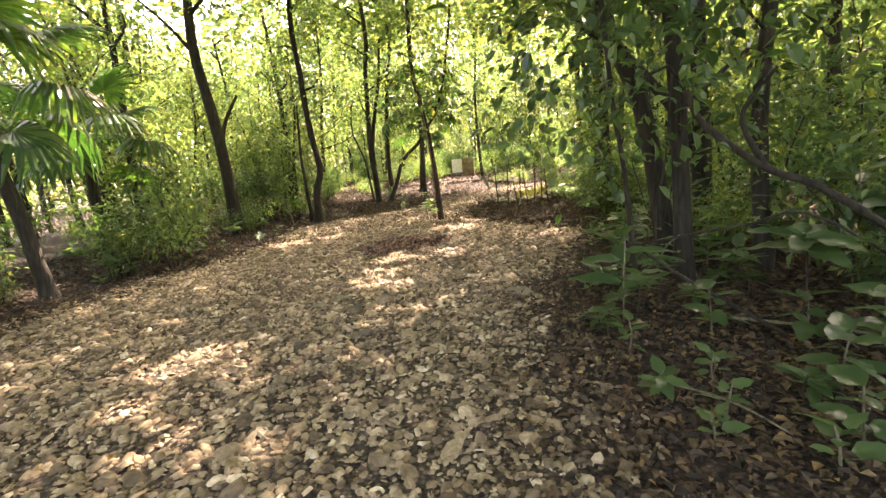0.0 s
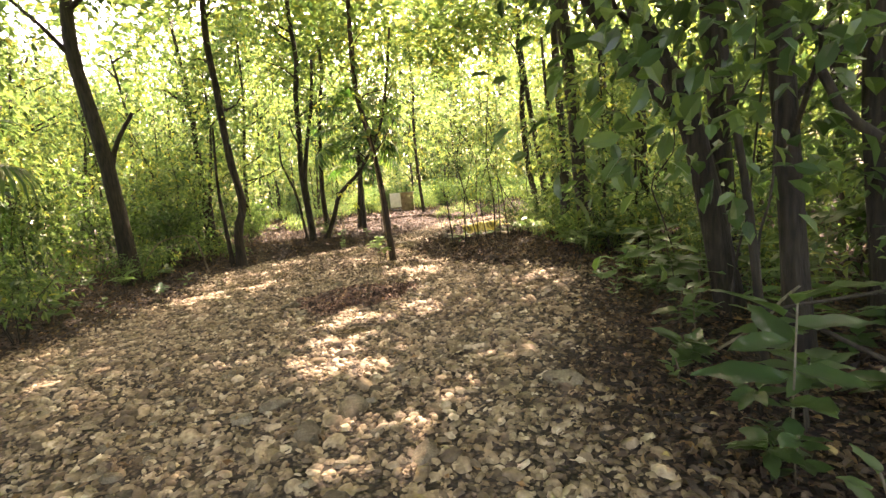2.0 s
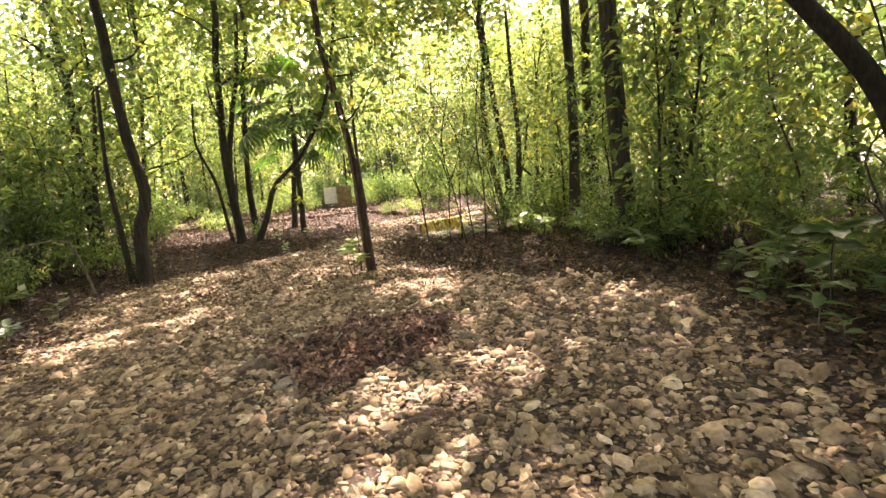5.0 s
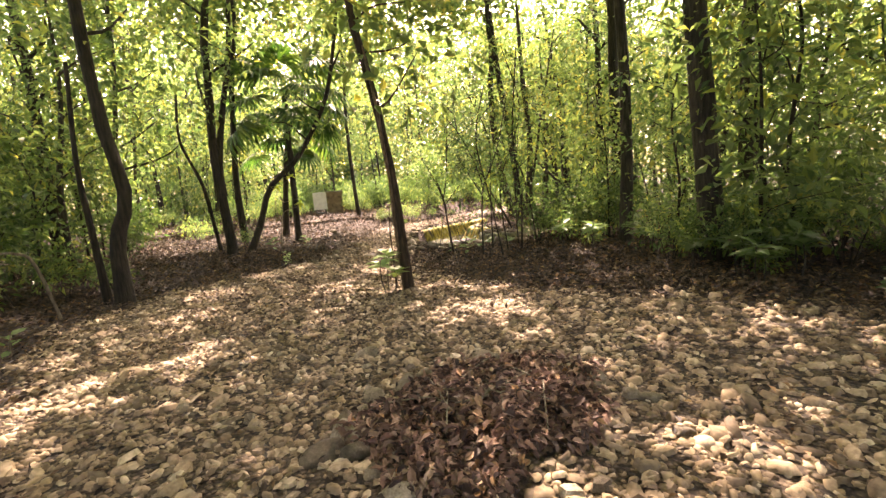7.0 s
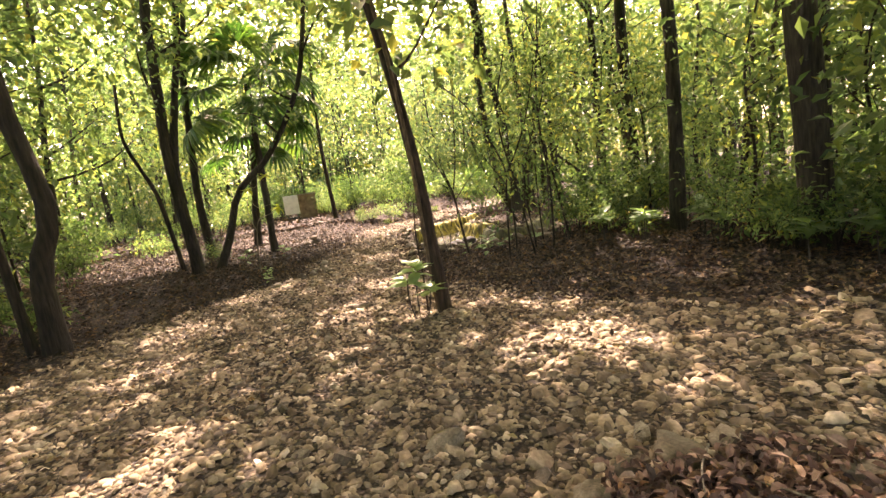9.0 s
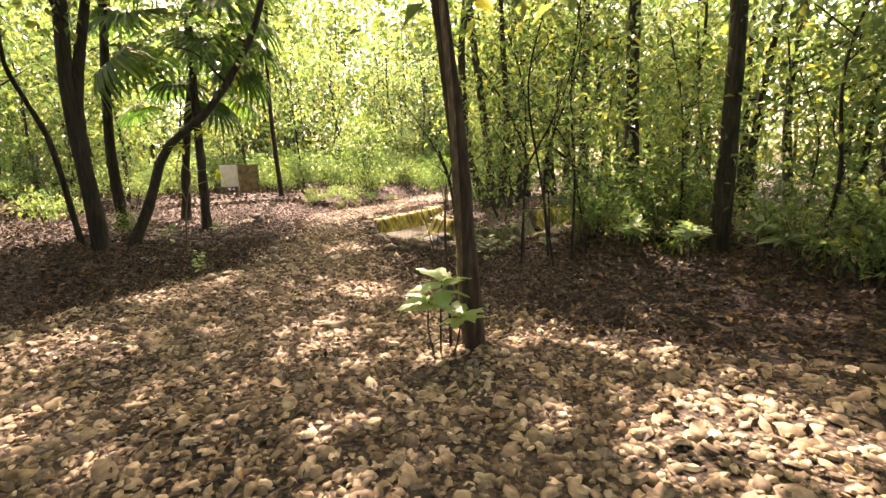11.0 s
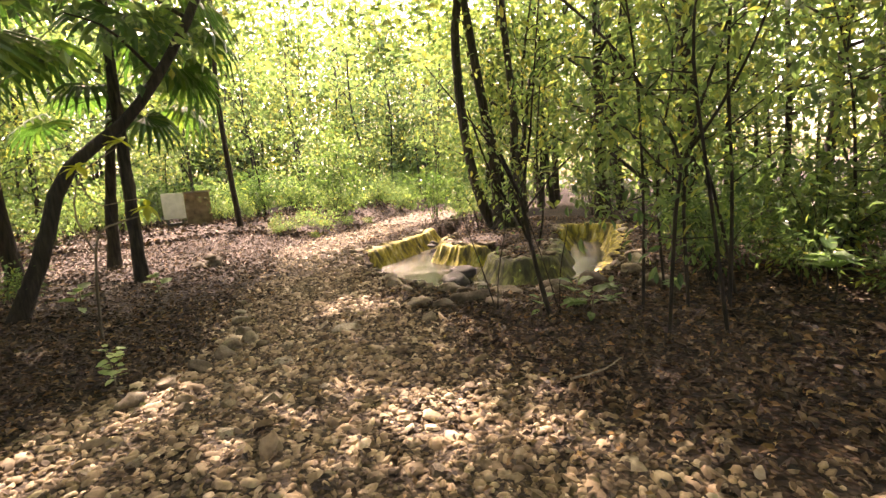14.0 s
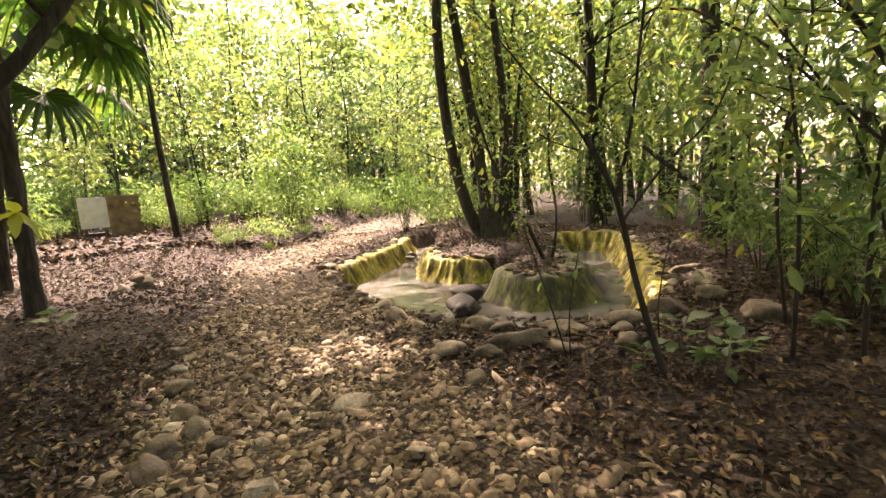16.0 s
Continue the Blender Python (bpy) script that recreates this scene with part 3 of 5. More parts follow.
hero("leaning reddish-brown tree trunk standing in the gravel path", [(-0.18, 13.44, 0), (-0.215, 13.47, 0.7), (-0.25, 13.5, 1.5), (-0.34, 13.54, 2.4), (-0.5, 13.57, 3.4), (-0.63, 13.6, 4.2)], 0.066, 0.045, 7.5, M_BARK_RED,
     M_LEAF_YELLOW, [([(-0.36, 13.52, -0.1), (-0.36, 13.53, 0.5), (-0.37, 13.54, 0.95), (-0.34, 13.55, 1.3)], 0.013, 0.006)], 0.40, 8, 4, 1.0, 20, 0.17)
hero("dark tree with an S-bent trunk at the path edge", [(-4.47, 16.05, 0), (-4.45, 16.06, 1.05), (-4.23, 16.11, 1.8), (-4.38, 16.07, 3.02), (-4.44, 16.06, 4.1), (-4.46, 16.05, 4.95)], 0.115, 0.07, 9,
     extra=[([(-4.72, 16.1, -0.1), (-4.79, 16.09, 1.38), (-4.82, 16.08, 2.4), (-4.73, 16.1, 4.0)], 0.06, 0.03)])
hero("dark forked tree with two stems beside the path", [(-2.95, 20.4, 0), (-2.96, 20.4, 0.8), (-3.04, 20.4, 2.08), (-3.07, 20.4, 3.15), (-2.98, 20.4, 4.4)], 0.13, 0.08, 9,
     extra=[([(-3.0, 20.4, 1.8), (-3.0, 20.4, 2.33), (-2.9, 20.42, 3.15), (-2.65, 20.44, 4.31), (-2.4, 20.45, 5.4), (-2.2, 20.5, 7.0)], 0.10, 0.05),
            ([(-3.25, 21.3, -0.1), (-3.36, 21.3, 0.88), (-3.5, 21.28, 2.08), (-3.7, 21.26, 2.7), (-3.92, 21.23, 3.45), (-3.84, 21.24, 4.6)], 0.055, 0.03)])
hero("dark tree leaning far over towards the path", [(-2.55, 21.0, 0), (-2.14, 21.03, 1.0), (-1.78, 21.05, 1.95), (-1.07, 21.1, 2.6), (-0.5, 21.12, 3.37), (0.07, 21.14, 4.4), (0.38, 21.16, 5.45)], 0.09, 0.045, 7.5, count=4, each=4)
hero("slim brown tree behind the forked one", [(-2.7, 24.0, 0), (-2.75, 24.0, 2.2), (-2.55, 24.0, 4.8)], 0.11, 0.06)
hero("dark forked tree with a broken side limb", [(-6.4, 14.0, 0), (-6.52, 13.94, 3.0), (-6.74, 13.84, 5.25), (-6.71, 13.86, 6.74)], 0.17, 0.09, 9.5,
     extra=[([(-6.5, 13.95, 2.6), (-6.3, 14.05, 3.4), (-5.9, 14.2, 4.15)], 0.07, 0.045), ([(-6.75, 13.84, 5.3), (-7.2, 13.63, 6.0), (-7.8, 13.4, 6.7)], 0.06, 0.03)])
hero("clump of dark grey trunks grown together by the stream", [(7.4, 22.6, 0), (7.15, 22.9, 0.6), (6.9, 23.2, 2.35), (6.8, 23.3, 5.0)], 0.16, 0.07, 9.5, M_BARK_GREY,
     extra=[([(7.6, 22.5, -0.1), (7.42, 22.6, 0.6), (7.3, 22.7, 2.4), (7.05, 23.0, 5.6), (6.9, 23.1, 8)], 0.18, 0.07), ([(7.75, 22.35, -0.1), (7.62, 22.35, 0.6), (7.75, 22.2, 3.0), (7.66, 22.3, 5.5), (7.6, 22.3, 8)], 0.16, 0.06),
            ([(7.35, 22.4, -0.1), (7.36, 22.42, 0.25), (7.34, 22.5, 0.6), (7.3, 22.6, 0.95)], 0.42, 0.16), ([(7.9, 22.1, -0.1), (7.78, 22.15, 0.4), (7.7, 22.25, 1.3), (7.9, 22.05, 2.4), (8.1, 21.9, 4)], 0.09, 0.04)])
hero("thick straight grey-brown tree trunk among shrubs", [(4.15, 11.72, 0), (4.03, 11.77, 2.13), (3.98, 11.85, 3.9)], 0.155, 0.125, 10, M_BARK_GREY)
hero("straight dark trunk beside the thick tree", [(6.1, 12.55, 0), (6.05, 12.57, 2.5), (6.15, 12.55, 4.2)], 0.115, 0.09, 9.5)
hero("straight grey-brown tree trunk among shrubs", [(4.6, 14.0, 0), (4.65, 13.95, 2.64), (4.61, 13.99, 4.73)], 0.11, 0.085, 9.5, M_BARK_GREY)
hero("upright dark tree trunk in the shaded wood", [(8.0, 17.8, 0), (7.97, 17.85, 2.86), (7.96, 17.87, 4.48)], 0.17, 0.12, 9.5)
hero("dark tree trunk among dense leaves at the path edge", [(1.9, 4.6, 0), (1.8, 4.64, 1.3), (1.7, 4.66, 2.0), (1.6, 4.7, 3.2)], 0.024, 0.02, 7, lo=0.26, count=14, each=6, length=0.6, per=22, size=0.115, leaf=M_LEAF_DARK, fine=True)
hero("slim dark trunk among dense leaves", [(3.0, 6.2, 0), (2.75, 6.4, 2.0), (2.45, 6.7, 3.1)], 0.115, 0.085, 8.5, leaf=M_LEAF_DARK, lo=0.3, count=8, fine=True)
hero("dark trunk with thin vines beside the path", [(2.62, 5.06, 0), (2.6, 5.1, 0.8), (2.57, 5.15, 2.0), (2.5, 5.2, 3.2)], 0.085, 0.065, 8.5, leaf=M_LEAF_DARK, lo=0.2, count=11, each=5, length=1.3, per=26, size=0.14, fine=True)
hero("dark trunk in the shaded thicket", [(3.6, 5.2, 0), (3.55, 5.3, 1.9), (3.75, 5.4, 3.6)], 0.075, 0.06, 8.5, leaf=M_LEAF_DARK, lo=0.22, count=8, each=5, length=1.4, per=26, size=0.14, fine=True)
hero("dark tree dividing low down into two thick stems", [(4.4, 7.9, 0), (4.4, 7.95, 1.0), (4.37, 8.0, 2.2), (4.33, 8.1, 4.2)], 0.125, 0.10, 9.5, leaf=M_LEAF_DARK, lo=0.4,
     extra=[([(4.4, 7.93, 0.55), (4.26, 8.0, 1.5), (3.95, 8.2, 2.3), (3.4, 8.5, 3.1), (2.9, 8.8, 4.2), (2.5, 9.0, 5.6)], 0.11, 0.08)])
hero("slender dark tree beyond the stone box", [(2.5, 30.0, 0), (2.4, 30.0, 2.0), (2.34, 30.04, 4.12), (2.4, 30.03, 6.2)], 0.09, 0.05, 9)
TAKEN = list(HERO)


def peeled_strip():
    """Bare yellowish wood along one edge of the leaning tree."""
    root = [o for o in scene.objects if o.name.startswith("forest_tree") and "reddish-brown" in str(o.get("label", ""))][0]
    x, y, z = root.location
    side = [(-0.246, 13.476, -0.05), (-0.266, 13.482, 0.4), (-0.302, 13.466, 1.0), (-0.316, 13.462, 1.55), (-0.358, 13.469, 2.2), (-0.437, 13.483, 3.0), (-0.52, 13.55, 3.6)]
    v, f = tube([(p - x, q - y, h - z) for p, q, h in side], 0.03, 0.022, 8, 26, 0.0, 0.1)
    part("side_stem", mesh_of("side_stem", v, f, M_BARK_PALE), root, "paler brown side stem grown against the trunk")
    v, f = tube([(-0.241 - x, 13.516 - y, 0.12), (-0.254 - x, 13.526 - y, 0.35), (-0.266 - x, 13.536 - y, 0.62), (-0.27 - x, 13.53 - y, 0.85)], 0.014, 0.006, 6, 16, 0.0, 0.25)
    part("peeled_strip", mesh_of("peeled_strip", v, f, M_LICHEN), root, "pale yellow strip of bare wood")


peeled_strip()


# ---- stream pool ----
def pool_water():
    bm = bmesh.new()
    p = np.array(POOL)
    prev, nxt = np.roll(p, 1, axis=0), np.roll(p, -1, axis=0)
    tan = unit(nxt - prev)
    vs = [bm.verts.new((x + ty * s, y - tx * s, -0.37)) for (x, y), (tx, ty), s in zip(p, tan, [-0.12] * len(p))]
    bm.faces.new(vs)
    bmesh.ops.triangulate(bm, faces=bm.faces[:])
    bmesh.ops.recalc_face_normals(bm, faces=bm.faces[:])
    if bm.faces[0].normal.z < 0:
        bmesh.ops.reverse_faces(bm, faces=bm.faces[:])
    tagged(part_bm("water", bm, M_WATER), "shallow milky stream water reflecting the sky", "water", kind="structure")


RIM = []  # places for the stones along the banks' tops


def pool_wall(line, label, top=0.05, mat=M_WALL):
    """A rounded algae-covered bank along the pool's outline."""
    p = smooth_line([(x, y, 0) for x, y in line], 22 * len(line))[:, :2]
    g = 0.02
    nrm = unit(np.stack([pool_distance(p[:, 0] + g, p[:, 1]) - pool_distance(p[:, 0] - g, p[:, 1]), pool_distance(p[:, 0], p[:, 1] + g) - pool_distance(p[:, 0], p[:, 1] - g)], -1))
    nrm = unit(np.stack([np.convolve(np.pad(nrm[:, k], 4, mode="edge"), np.ones(9) / 9, "valid") for k in (0, 1)], -1))
    for q, w in zip(p[4:-4:5], nrm[4:-4:5]):
        RIM.append((*(q + w * RNG.uniform(0.2, 0.42)), top))
    prof = [(-0.30, -0.54), (-0.17, -0.40), (-0.07, -0.26), (0.01, -0.11), (0.06, top - 0.03), (0.14, top), (0.34, top), (0.56, -0.08)]
    n, k = len(p), len(prof)
    s = np.cumsum(np.r_[0, np.linalg.norm(np.diff(p, axis=0), axis=1)])
    ends = smoothstep(0, 0.35, s) * smoothstep(0, 0.35, s[-1] - s)
    v = np.zeros((n, k, 3))
    for j, (o, z) in enumerate(prof):
        bulge = o + 0.03 * np.sin(s * 5 + 0.6) + (0.022 * np.sin(s * 19) + 0.014 * np.sin(s * 41 + 1)) * ((1 if j < 5 else 0) * (0.25 if mat is M_MOSS else 1))
        v[:, j, :2] = p + nrm * bulge[:, None]
        v[:, j, 2] = -0.52 + (z + 0.52) * (0.35 + 0.65 * ends) + 0.02 * np.sin(s * 13 + j)
    i, j = np.meshgrid(np.arange(n - 1), np.arange(k - 1), indexing="ij")
    a = (i * k + j).reshape(-1)
    me = mesh_of("bank_wall", v.reshape(-1, 3), np.stack([a, a + 1, a + k + 1, a + k], -1), mat)
    tagged(new("bank_wall", me), label, "bank", kind="structure")


pool_water()
pool_wall([(3.4, 22.95), (3.68, 23.06), (4.42, 23.41), (5.58, 24.07), (6.62, 24.83), (7.6, 25.8)], "yellow-green algae-covered stream bank wall")
pool_wall([(6.2, 23.6), (4.98, 22.4), (4.73, 21.47), (5.01, 20.87), (5.35, 20.62)], "rounded yellow mossy bank wall of the stream islet")
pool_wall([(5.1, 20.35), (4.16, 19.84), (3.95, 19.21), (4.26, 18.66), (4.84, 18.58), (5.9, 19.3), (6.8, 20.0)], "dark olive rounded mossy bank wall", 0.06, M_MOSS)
pool_wall([(3.8, 17.42), (4.6, 17.7), (5.8, 18.3), (7.4, 19.2), (8.5, 20.05)], "yellow-green mossy wall along the shaded stream bank", 0.05)
pool_wall([(7.6, 20.55), (8.6, 21.2), (8.9, 20.3), (8.0, 19.6)], "yellow mossy bank wall at the stream bend", 0.1)


# ---- stones ----
def boulder_mesh(seed, squash):
    bm = bmesh.new()
    bmesh.ops.create_icosphere(bm, subdivisions=3, radius=1.0)
    r = np.random.default_rng(seed)
    ph = r.uniform(0, 6, 6)
    ax = r.uniform(0.75, 1.2, 2)
    cuts = [(Vector(r.normal(0, 1, 3)).normalized(), r.uniform(0.55, 0.85)) for _ in range(9)]
    for v in bm.verts:
        c = v.co.copy()
        o = Vector(ph[:3])
        for nrm, lim in cuts:
            over = c.dot(nrm) - lim
            if over > 0:
                c -= nrm * over * 0.9
        k = 1 + 0.30 * noise.noise(c * 1.2 + o) + 0.14 * noise.noise(c * 2.9 + o) + 0.09 * noise.noise(c * 7 + o) + 0.05 * noise.noise(c * 15 + o)
        v.co = Vector((c.x * k * ax[0], c.y * k * ax[1], c.z * k * squash))
    me = bpy.data.meshes.new("stone")
    bm.to_mesh(me)
    bm.free()
    me.materials.append(M_STONE)
    me.polygons.foreach_set("use_smooth", np.ones(len(me.polygons), dtype=bool))
    return me


BOULDERS = [boulder_mesh(s, q) for s, q in ((1, 0.42), (2, 0.55), (3, 0.4), (4, 0.62), (5, 0.48))]


M_WET = board_mat("wet_rock", [(0.3, (0.012, 0.010, 0.008)), (0.7, (0.04, 0.034, 0.028))], 5, 0.6)
WET = {}
for shape in BOULDERS:
    WET[shape.name] = shape.copy()
    WET[shape.name].materials[0] = M_WET


def rock(x, y, r, z=None, label="rounded brown stone lying on the ground", group="loose rocks", k=None):
    shape = BOULDERS[int(RNG.integers(5)) if k is None else k]
    ob = tagged(new("rock", WET[shape.name] if "wet" in label else shape), label, "rock", group)
    zz = z_at(x, y) if z is None else z
    ob.matrix_basis = Matrix.LocRotScale((x, y, zz + r * 0.14), Euler((RNG.normal(0, 0.2), RNG.normal(0, 0.2), RNG.uniform(0, 6.28))), (r, r, r))
    return ob


for x, y, r in [(-0.51, 18.7, .13), (-0.54, 18.4, .12), (-0.74, 18.3, .16), (-0.5, 18.1, .1), (-0.4, 19.25, .14), (-0.85, 18.1, .13), (-1.1, 17.9, .15), (-1.35, 17.7, .12), (-0.3, 19.7, .1), (-1.6, 17.5, .14), (-0.15, 20.2, .11)]:
    rock(x, y, r * 0.95, z=z_at(x, y) + 0.02, label="rounded stone edging the gravel path", group="path edge stones")
for x, y, r in [(1.75, 19.25, .16), (1.66, 18.75, .13), (1.35, 18.05, .2), (1.45, 17.7, .17), (1.85, 17.65, .24), (2.3, 16.9, .16), (2.0, 18.25, .2), (2.05, 19.8, .15), (2.2, 20.6, .13), (2.5, 21.4, .14), (2.75, 22.2, .13), (3.05, 22.7, .13),
                (2.35, 17.5, .22), (2.75, 17.15, .24), (3.3, 16.95, .2), (1.1, 17.5, .12), (1.9, 17.3, .14), (3.3, 23.3, .15), (3.9, 23.85, .13), (4.7, 24.3, .14), (5.5, 24.8, .14), (6.4, 25.5, .14), (1.95, 18.9, .14), (2.1, 18.0, .16)]:
    rock(x, y, r, label="weathered rock at the rim of the stream pool", group="pool rim rocks")
for t in np.linspace(0, 1, 46):
    i = t * 5
    k, u = int(min(i, 4)), i - int(min(i, 4))
    bank = POOL[2:8]
    x, y = bank[k][0] * (1 - u) + bank[k + 1][0] * u, bank[k][1] * (1 - u) + bank[k + 1][1] * u
    off = RNG.uniform(0.02, 0.55) * (1 + 0.5 * t)
    rock(x - off * (1 - 0.6 * t), y - off * 0.9 * t, RNG.uniform(0.045, 0.12), label="mossy brown stone in the heaped rim of the pool", group="pool rim rocks")
for x, y, r in [(3.9, 16.75, .22), (3.45, 16.2, .24), (4.5, 17.0, .19), (5.2, 17.4, .17)]:
    rock(x, y, r, label="large brown boulder at the shaded pool rim", group="pool rim rocks")
for x, y, top in RIM:
    rock(x, y, RNG.uniform(0.05, 0.12), z=top, label="small weathered stone on top of the mossy bank", group="bank top stones")
for x, y, r in [(3.25, 19.6, .32), (3.05, 19.5, .2), (3.85, 20.1, .25), (3.25, 19.55, .14), (6.2, 24.2, .16), (6.0, 24.0, .13)]:
    rock(x, y, r, z=-0.27, label="dark wet rock standing in the shallow water", group="rocks in the water")
for x, y, r in [(0.4, 24.7, .28), (0.15, 24.5, .2), (0.6, 24.9, .2), (0.4, 24.65, .15)]:
    rock(x, y, r, z=z_at(x, y) + (0.18 if r == .15 else 0), label="dark rock in a small pile beside the path", group="rock pile")
for x, y, r in [(-1.46, 5.64, .12), (-0.86, 5.34, .14), (0.77, 5.36, .15), (-1.13, 5.09, .12), (-1.67, 5.5, .1), (-2.0, 9.4, .13), (0.01, 8.93, .08), (-0.15, 8.56, .08), (0.31, 17.88, .14), (-0.9, 4.3, .1), (-0.4, 4.6, .11), (-1.4, 11.0, .12), (-0.9, 14.6, .13)]:
    rock(x, y, r, label="flat pale stone set in the gravel path", group="path stones", k=0)
for a in np.linspace(-20, 215, 15):
    r = 0.86 + RNG.normal(0, 0.04)
    rock(PIT[0] + r * math.cos(radians(a)), PIT[1] + r * math.sin(radians(a)), RNG.uniform(0.09, 0.15), label="grey-brown stone in a ring round the leaf pile", group="stone ring")


# ---- fan palms ----
def fan_leaf(radius, blades=22, droop=0.35):
    vs, fs = [], []
    for k in range(blades):
        a = radians(-125 + 250 * k / (blades - 1))
        L = radius * (1 - 0.25 * abs(a) / 2.2) * RNG.uniform(0.93, 1.05)
        d, s = np.array([math.sin(a), math.cos(a), 0]), np.array([math.cos(a), -math.sin(a), 0])
        w = radius * 0.115
        o = len(vs)
        for t, ww, z in ((0.04, 0.15, 0), (0.5, 1, 0.02), (0.8, 0.7, -droop * 0.35), (1.0, 0.06, -droop)):
            for sg in (-1, 0, 1):
                vs.append(d * L * t + s * w * ww * sg * 0.5 + np.array([0, 0, z * radius + (0.03 * radius * ww if sg == 0 else 0)]))
        for r in range(3):
            for c in range(2):
                q = o + r * 3 + c
                fs += [(q, q + 1, q + 4), (q, q + 4, q + 3)]
    return np.array(vs), np.array(fs)


FANS = [mesh_of("frond", *fan_leaf(0.62, 22, dr), M_PALM, False) for dr in (0.25, 0.4, 0.6)]


def palm(x, y, h, lean, count, size, label):
    root = tagged(new("fan_palm"), label, "palm")
    root.location = (x, y, z_at(x, y))
    line = [(0, 0, -0.1), (lean[0] * 0.4, lean[1] * 0.4, h * 0.5), (lean[0], lean[1], h)]
    v, f = tube(line, 0.11, 0.085, 10, 18, 0.04, 0.1)
    part("trunk", mesh_of("trunk", v, f, M_BARK_GREY), root)
    for k in range(count):
        az = k * 2.4 + RNG.uniform(-0.3, 0.3)
        el = radians(62 - 95 * k / count)
        ln = size * RNG.uniform(0.8, 1.1)
        d = np.array([math.cos(az) * math.cos(el), math.sin(az) * math.cos(el), math.sin(el)])
        base = np.array([lean[0], lean[1], h - 0.1])
        end = base + d * ln - np.array([0, 0, 0.12 * ln])
        v, f = tube([base, base + d * ln * 0.55, end], 0.014, 0.008, 5, 6)
        pet = part("petiole", mesh_of("petiole", v, f, M_PALM), root)
        fr = part("frond", FANS[k % 3], pet)
        fwd = Vector(d + np.array([0, 0, -0.35]))
        fr.matrix_basis = Matrix.Translation(end) @ fwd.to_track_quat("Y", "Z").to_matrix().to_4x4() @ Matrix.Scale(size * 1.15, 4)
    TAKEN.append((x, y, 0.6))


palm(-1.0, 23.4, 4.9, (0.1, 0), 18, 1.6, "fan palm with dark drooping fronds over the path")
palm(-1.3, 25.6, 3.7, (0.5, -0.2), 11, 1.3, "younger fan palm with hanging fronds")
palm(-6.6, 7.3, 3.4, (-0.5, -0.1), 14, 1.4, "fan palm with a leaning brown trunk at the path edge")
palm(-8.2, 10.8, 2.7, (0, 0.1), 13, 1.3, "fan palm with broad green fronds among shrubs")

# ---- stone box with a white board ----
def slab(name, w, d, h, mat, parent, loc, rz=0, label="", bev=0.012):
    bm = bmesh.new()
    bmesh.ops.create_cube(bm, size=1.0)
    bmesh.ops.scale(bm, vec=(w, d, h), verts=bm.verts)
    bmesh.ops.translate(bm, vec=(0, 0, h / 2), verts=bm.verts)
    bmesh.ops.bevel(bm, geom=bm.edges[:], offset=bev, segments=2, affect="EDGES")
    ob = part_bm(name, bm, mat, parent, label)
    ob.matrix_basis = pose(*loc, 0, 0, rz)
    return ob


def box_stand():
    x, y = 1.45, 32.5
    root = tagged(new("notice_stand"), "brown weathered upright box with a white board beside it", "notice stand")
    root.matrix_basis = pose(x, y, 0.40, 0, 0, -8)
    slab("box_body", 0.82, 0.5, 1.46, M_RUST, root, (0.30, 0.05, 0))
    slab("cap", 0.92, 0.6, 0.06, M_CONCRETE, root, (0.30, 0.05, 1.462))
    slab("board", 0.70, 0.05, 0.92, M_WHITE, root, (-0.48, -0.1, 0.58), label="pale white board")
    slab("post", 0.07, 0.07, 0.6, M_DARKBOX, root, (-0.72, -0.06, -0.02))
    slab("post", 0.07, 0.07, 0.6, M_DARKBOX, root, (-0.24, -0.06, -0.02))
    slab("base_box", 0.5, 0.4, 0.45, M_DARKBOX, root, (-0.48, 0.18, -0.02), label="dark box under the board")


box_stand()
TAKEN.append((1.45, 32.5, 1.3))


def concrete_tank():
    root = tagged(new("concrete_tank"), "low stained concrete block half hidden by leaves", "concrete block")
    root.matrix_basis = pose(-9.9, 18.0, z_at(-9.9, 18.0) - 0.05, 0, 0, 28)
    slab("body", 1.1, 1.1, 0.85, M_CONCRETE, root, (0, 0, 0), bev=0.03)
    slab("rim", 1.2, 1.2, 0.1, M_CONCRETE, root, (0, 0, 0.85), bev=0.02)


concrete_tank()
TAKEN.append((-9.9, 18.0, 1.2))

# ---- single saplings, seedlings and plants ----
def thin_tree(label, stems, clumps, per, size, leaf, name="sapling", spread=0.16):
    """A young tree given by its stems' lines in the world."""
    x, y = stems[0][0][0][:2]
    z = z_at(x, y)
    root = tagged(new(name), label, "sapling")
    root.location = (x, y, z)
    for k, (pts, r0, r1) in enumerate(stems):
        v, f = tube([np.array(p) - [x, y, z] for p in pts], r0, r1, 7, 14, 0.0, 0.09)
        part("trunk" if k == 0 else "branch", mesh_of("stem", v, f, M_BARK), root)
    c = np.array(clumps, float) - [x, y, z]
    v, f = spray(c, int(per * 1.5), size * 0.72, spread, -0.3, 0.21, True)
    part("foliage", mesh_of("foliage", v, f, leaf, False), root)
    TAKEN.append((x, y, 0.4))


def tips(stems, each, jit):
    return [smooth_line(p, 8)[4 + k % 4] + RNG.normal(0, jit, 3) for p, _, _ in stems[1:] for k in range(each)]


def twigs(stem, count, lo, length, r):
    return [(p, a, b) for p, a, b in limbs_from([np.array(q, float) for q in stem], count, lo, length, r)]


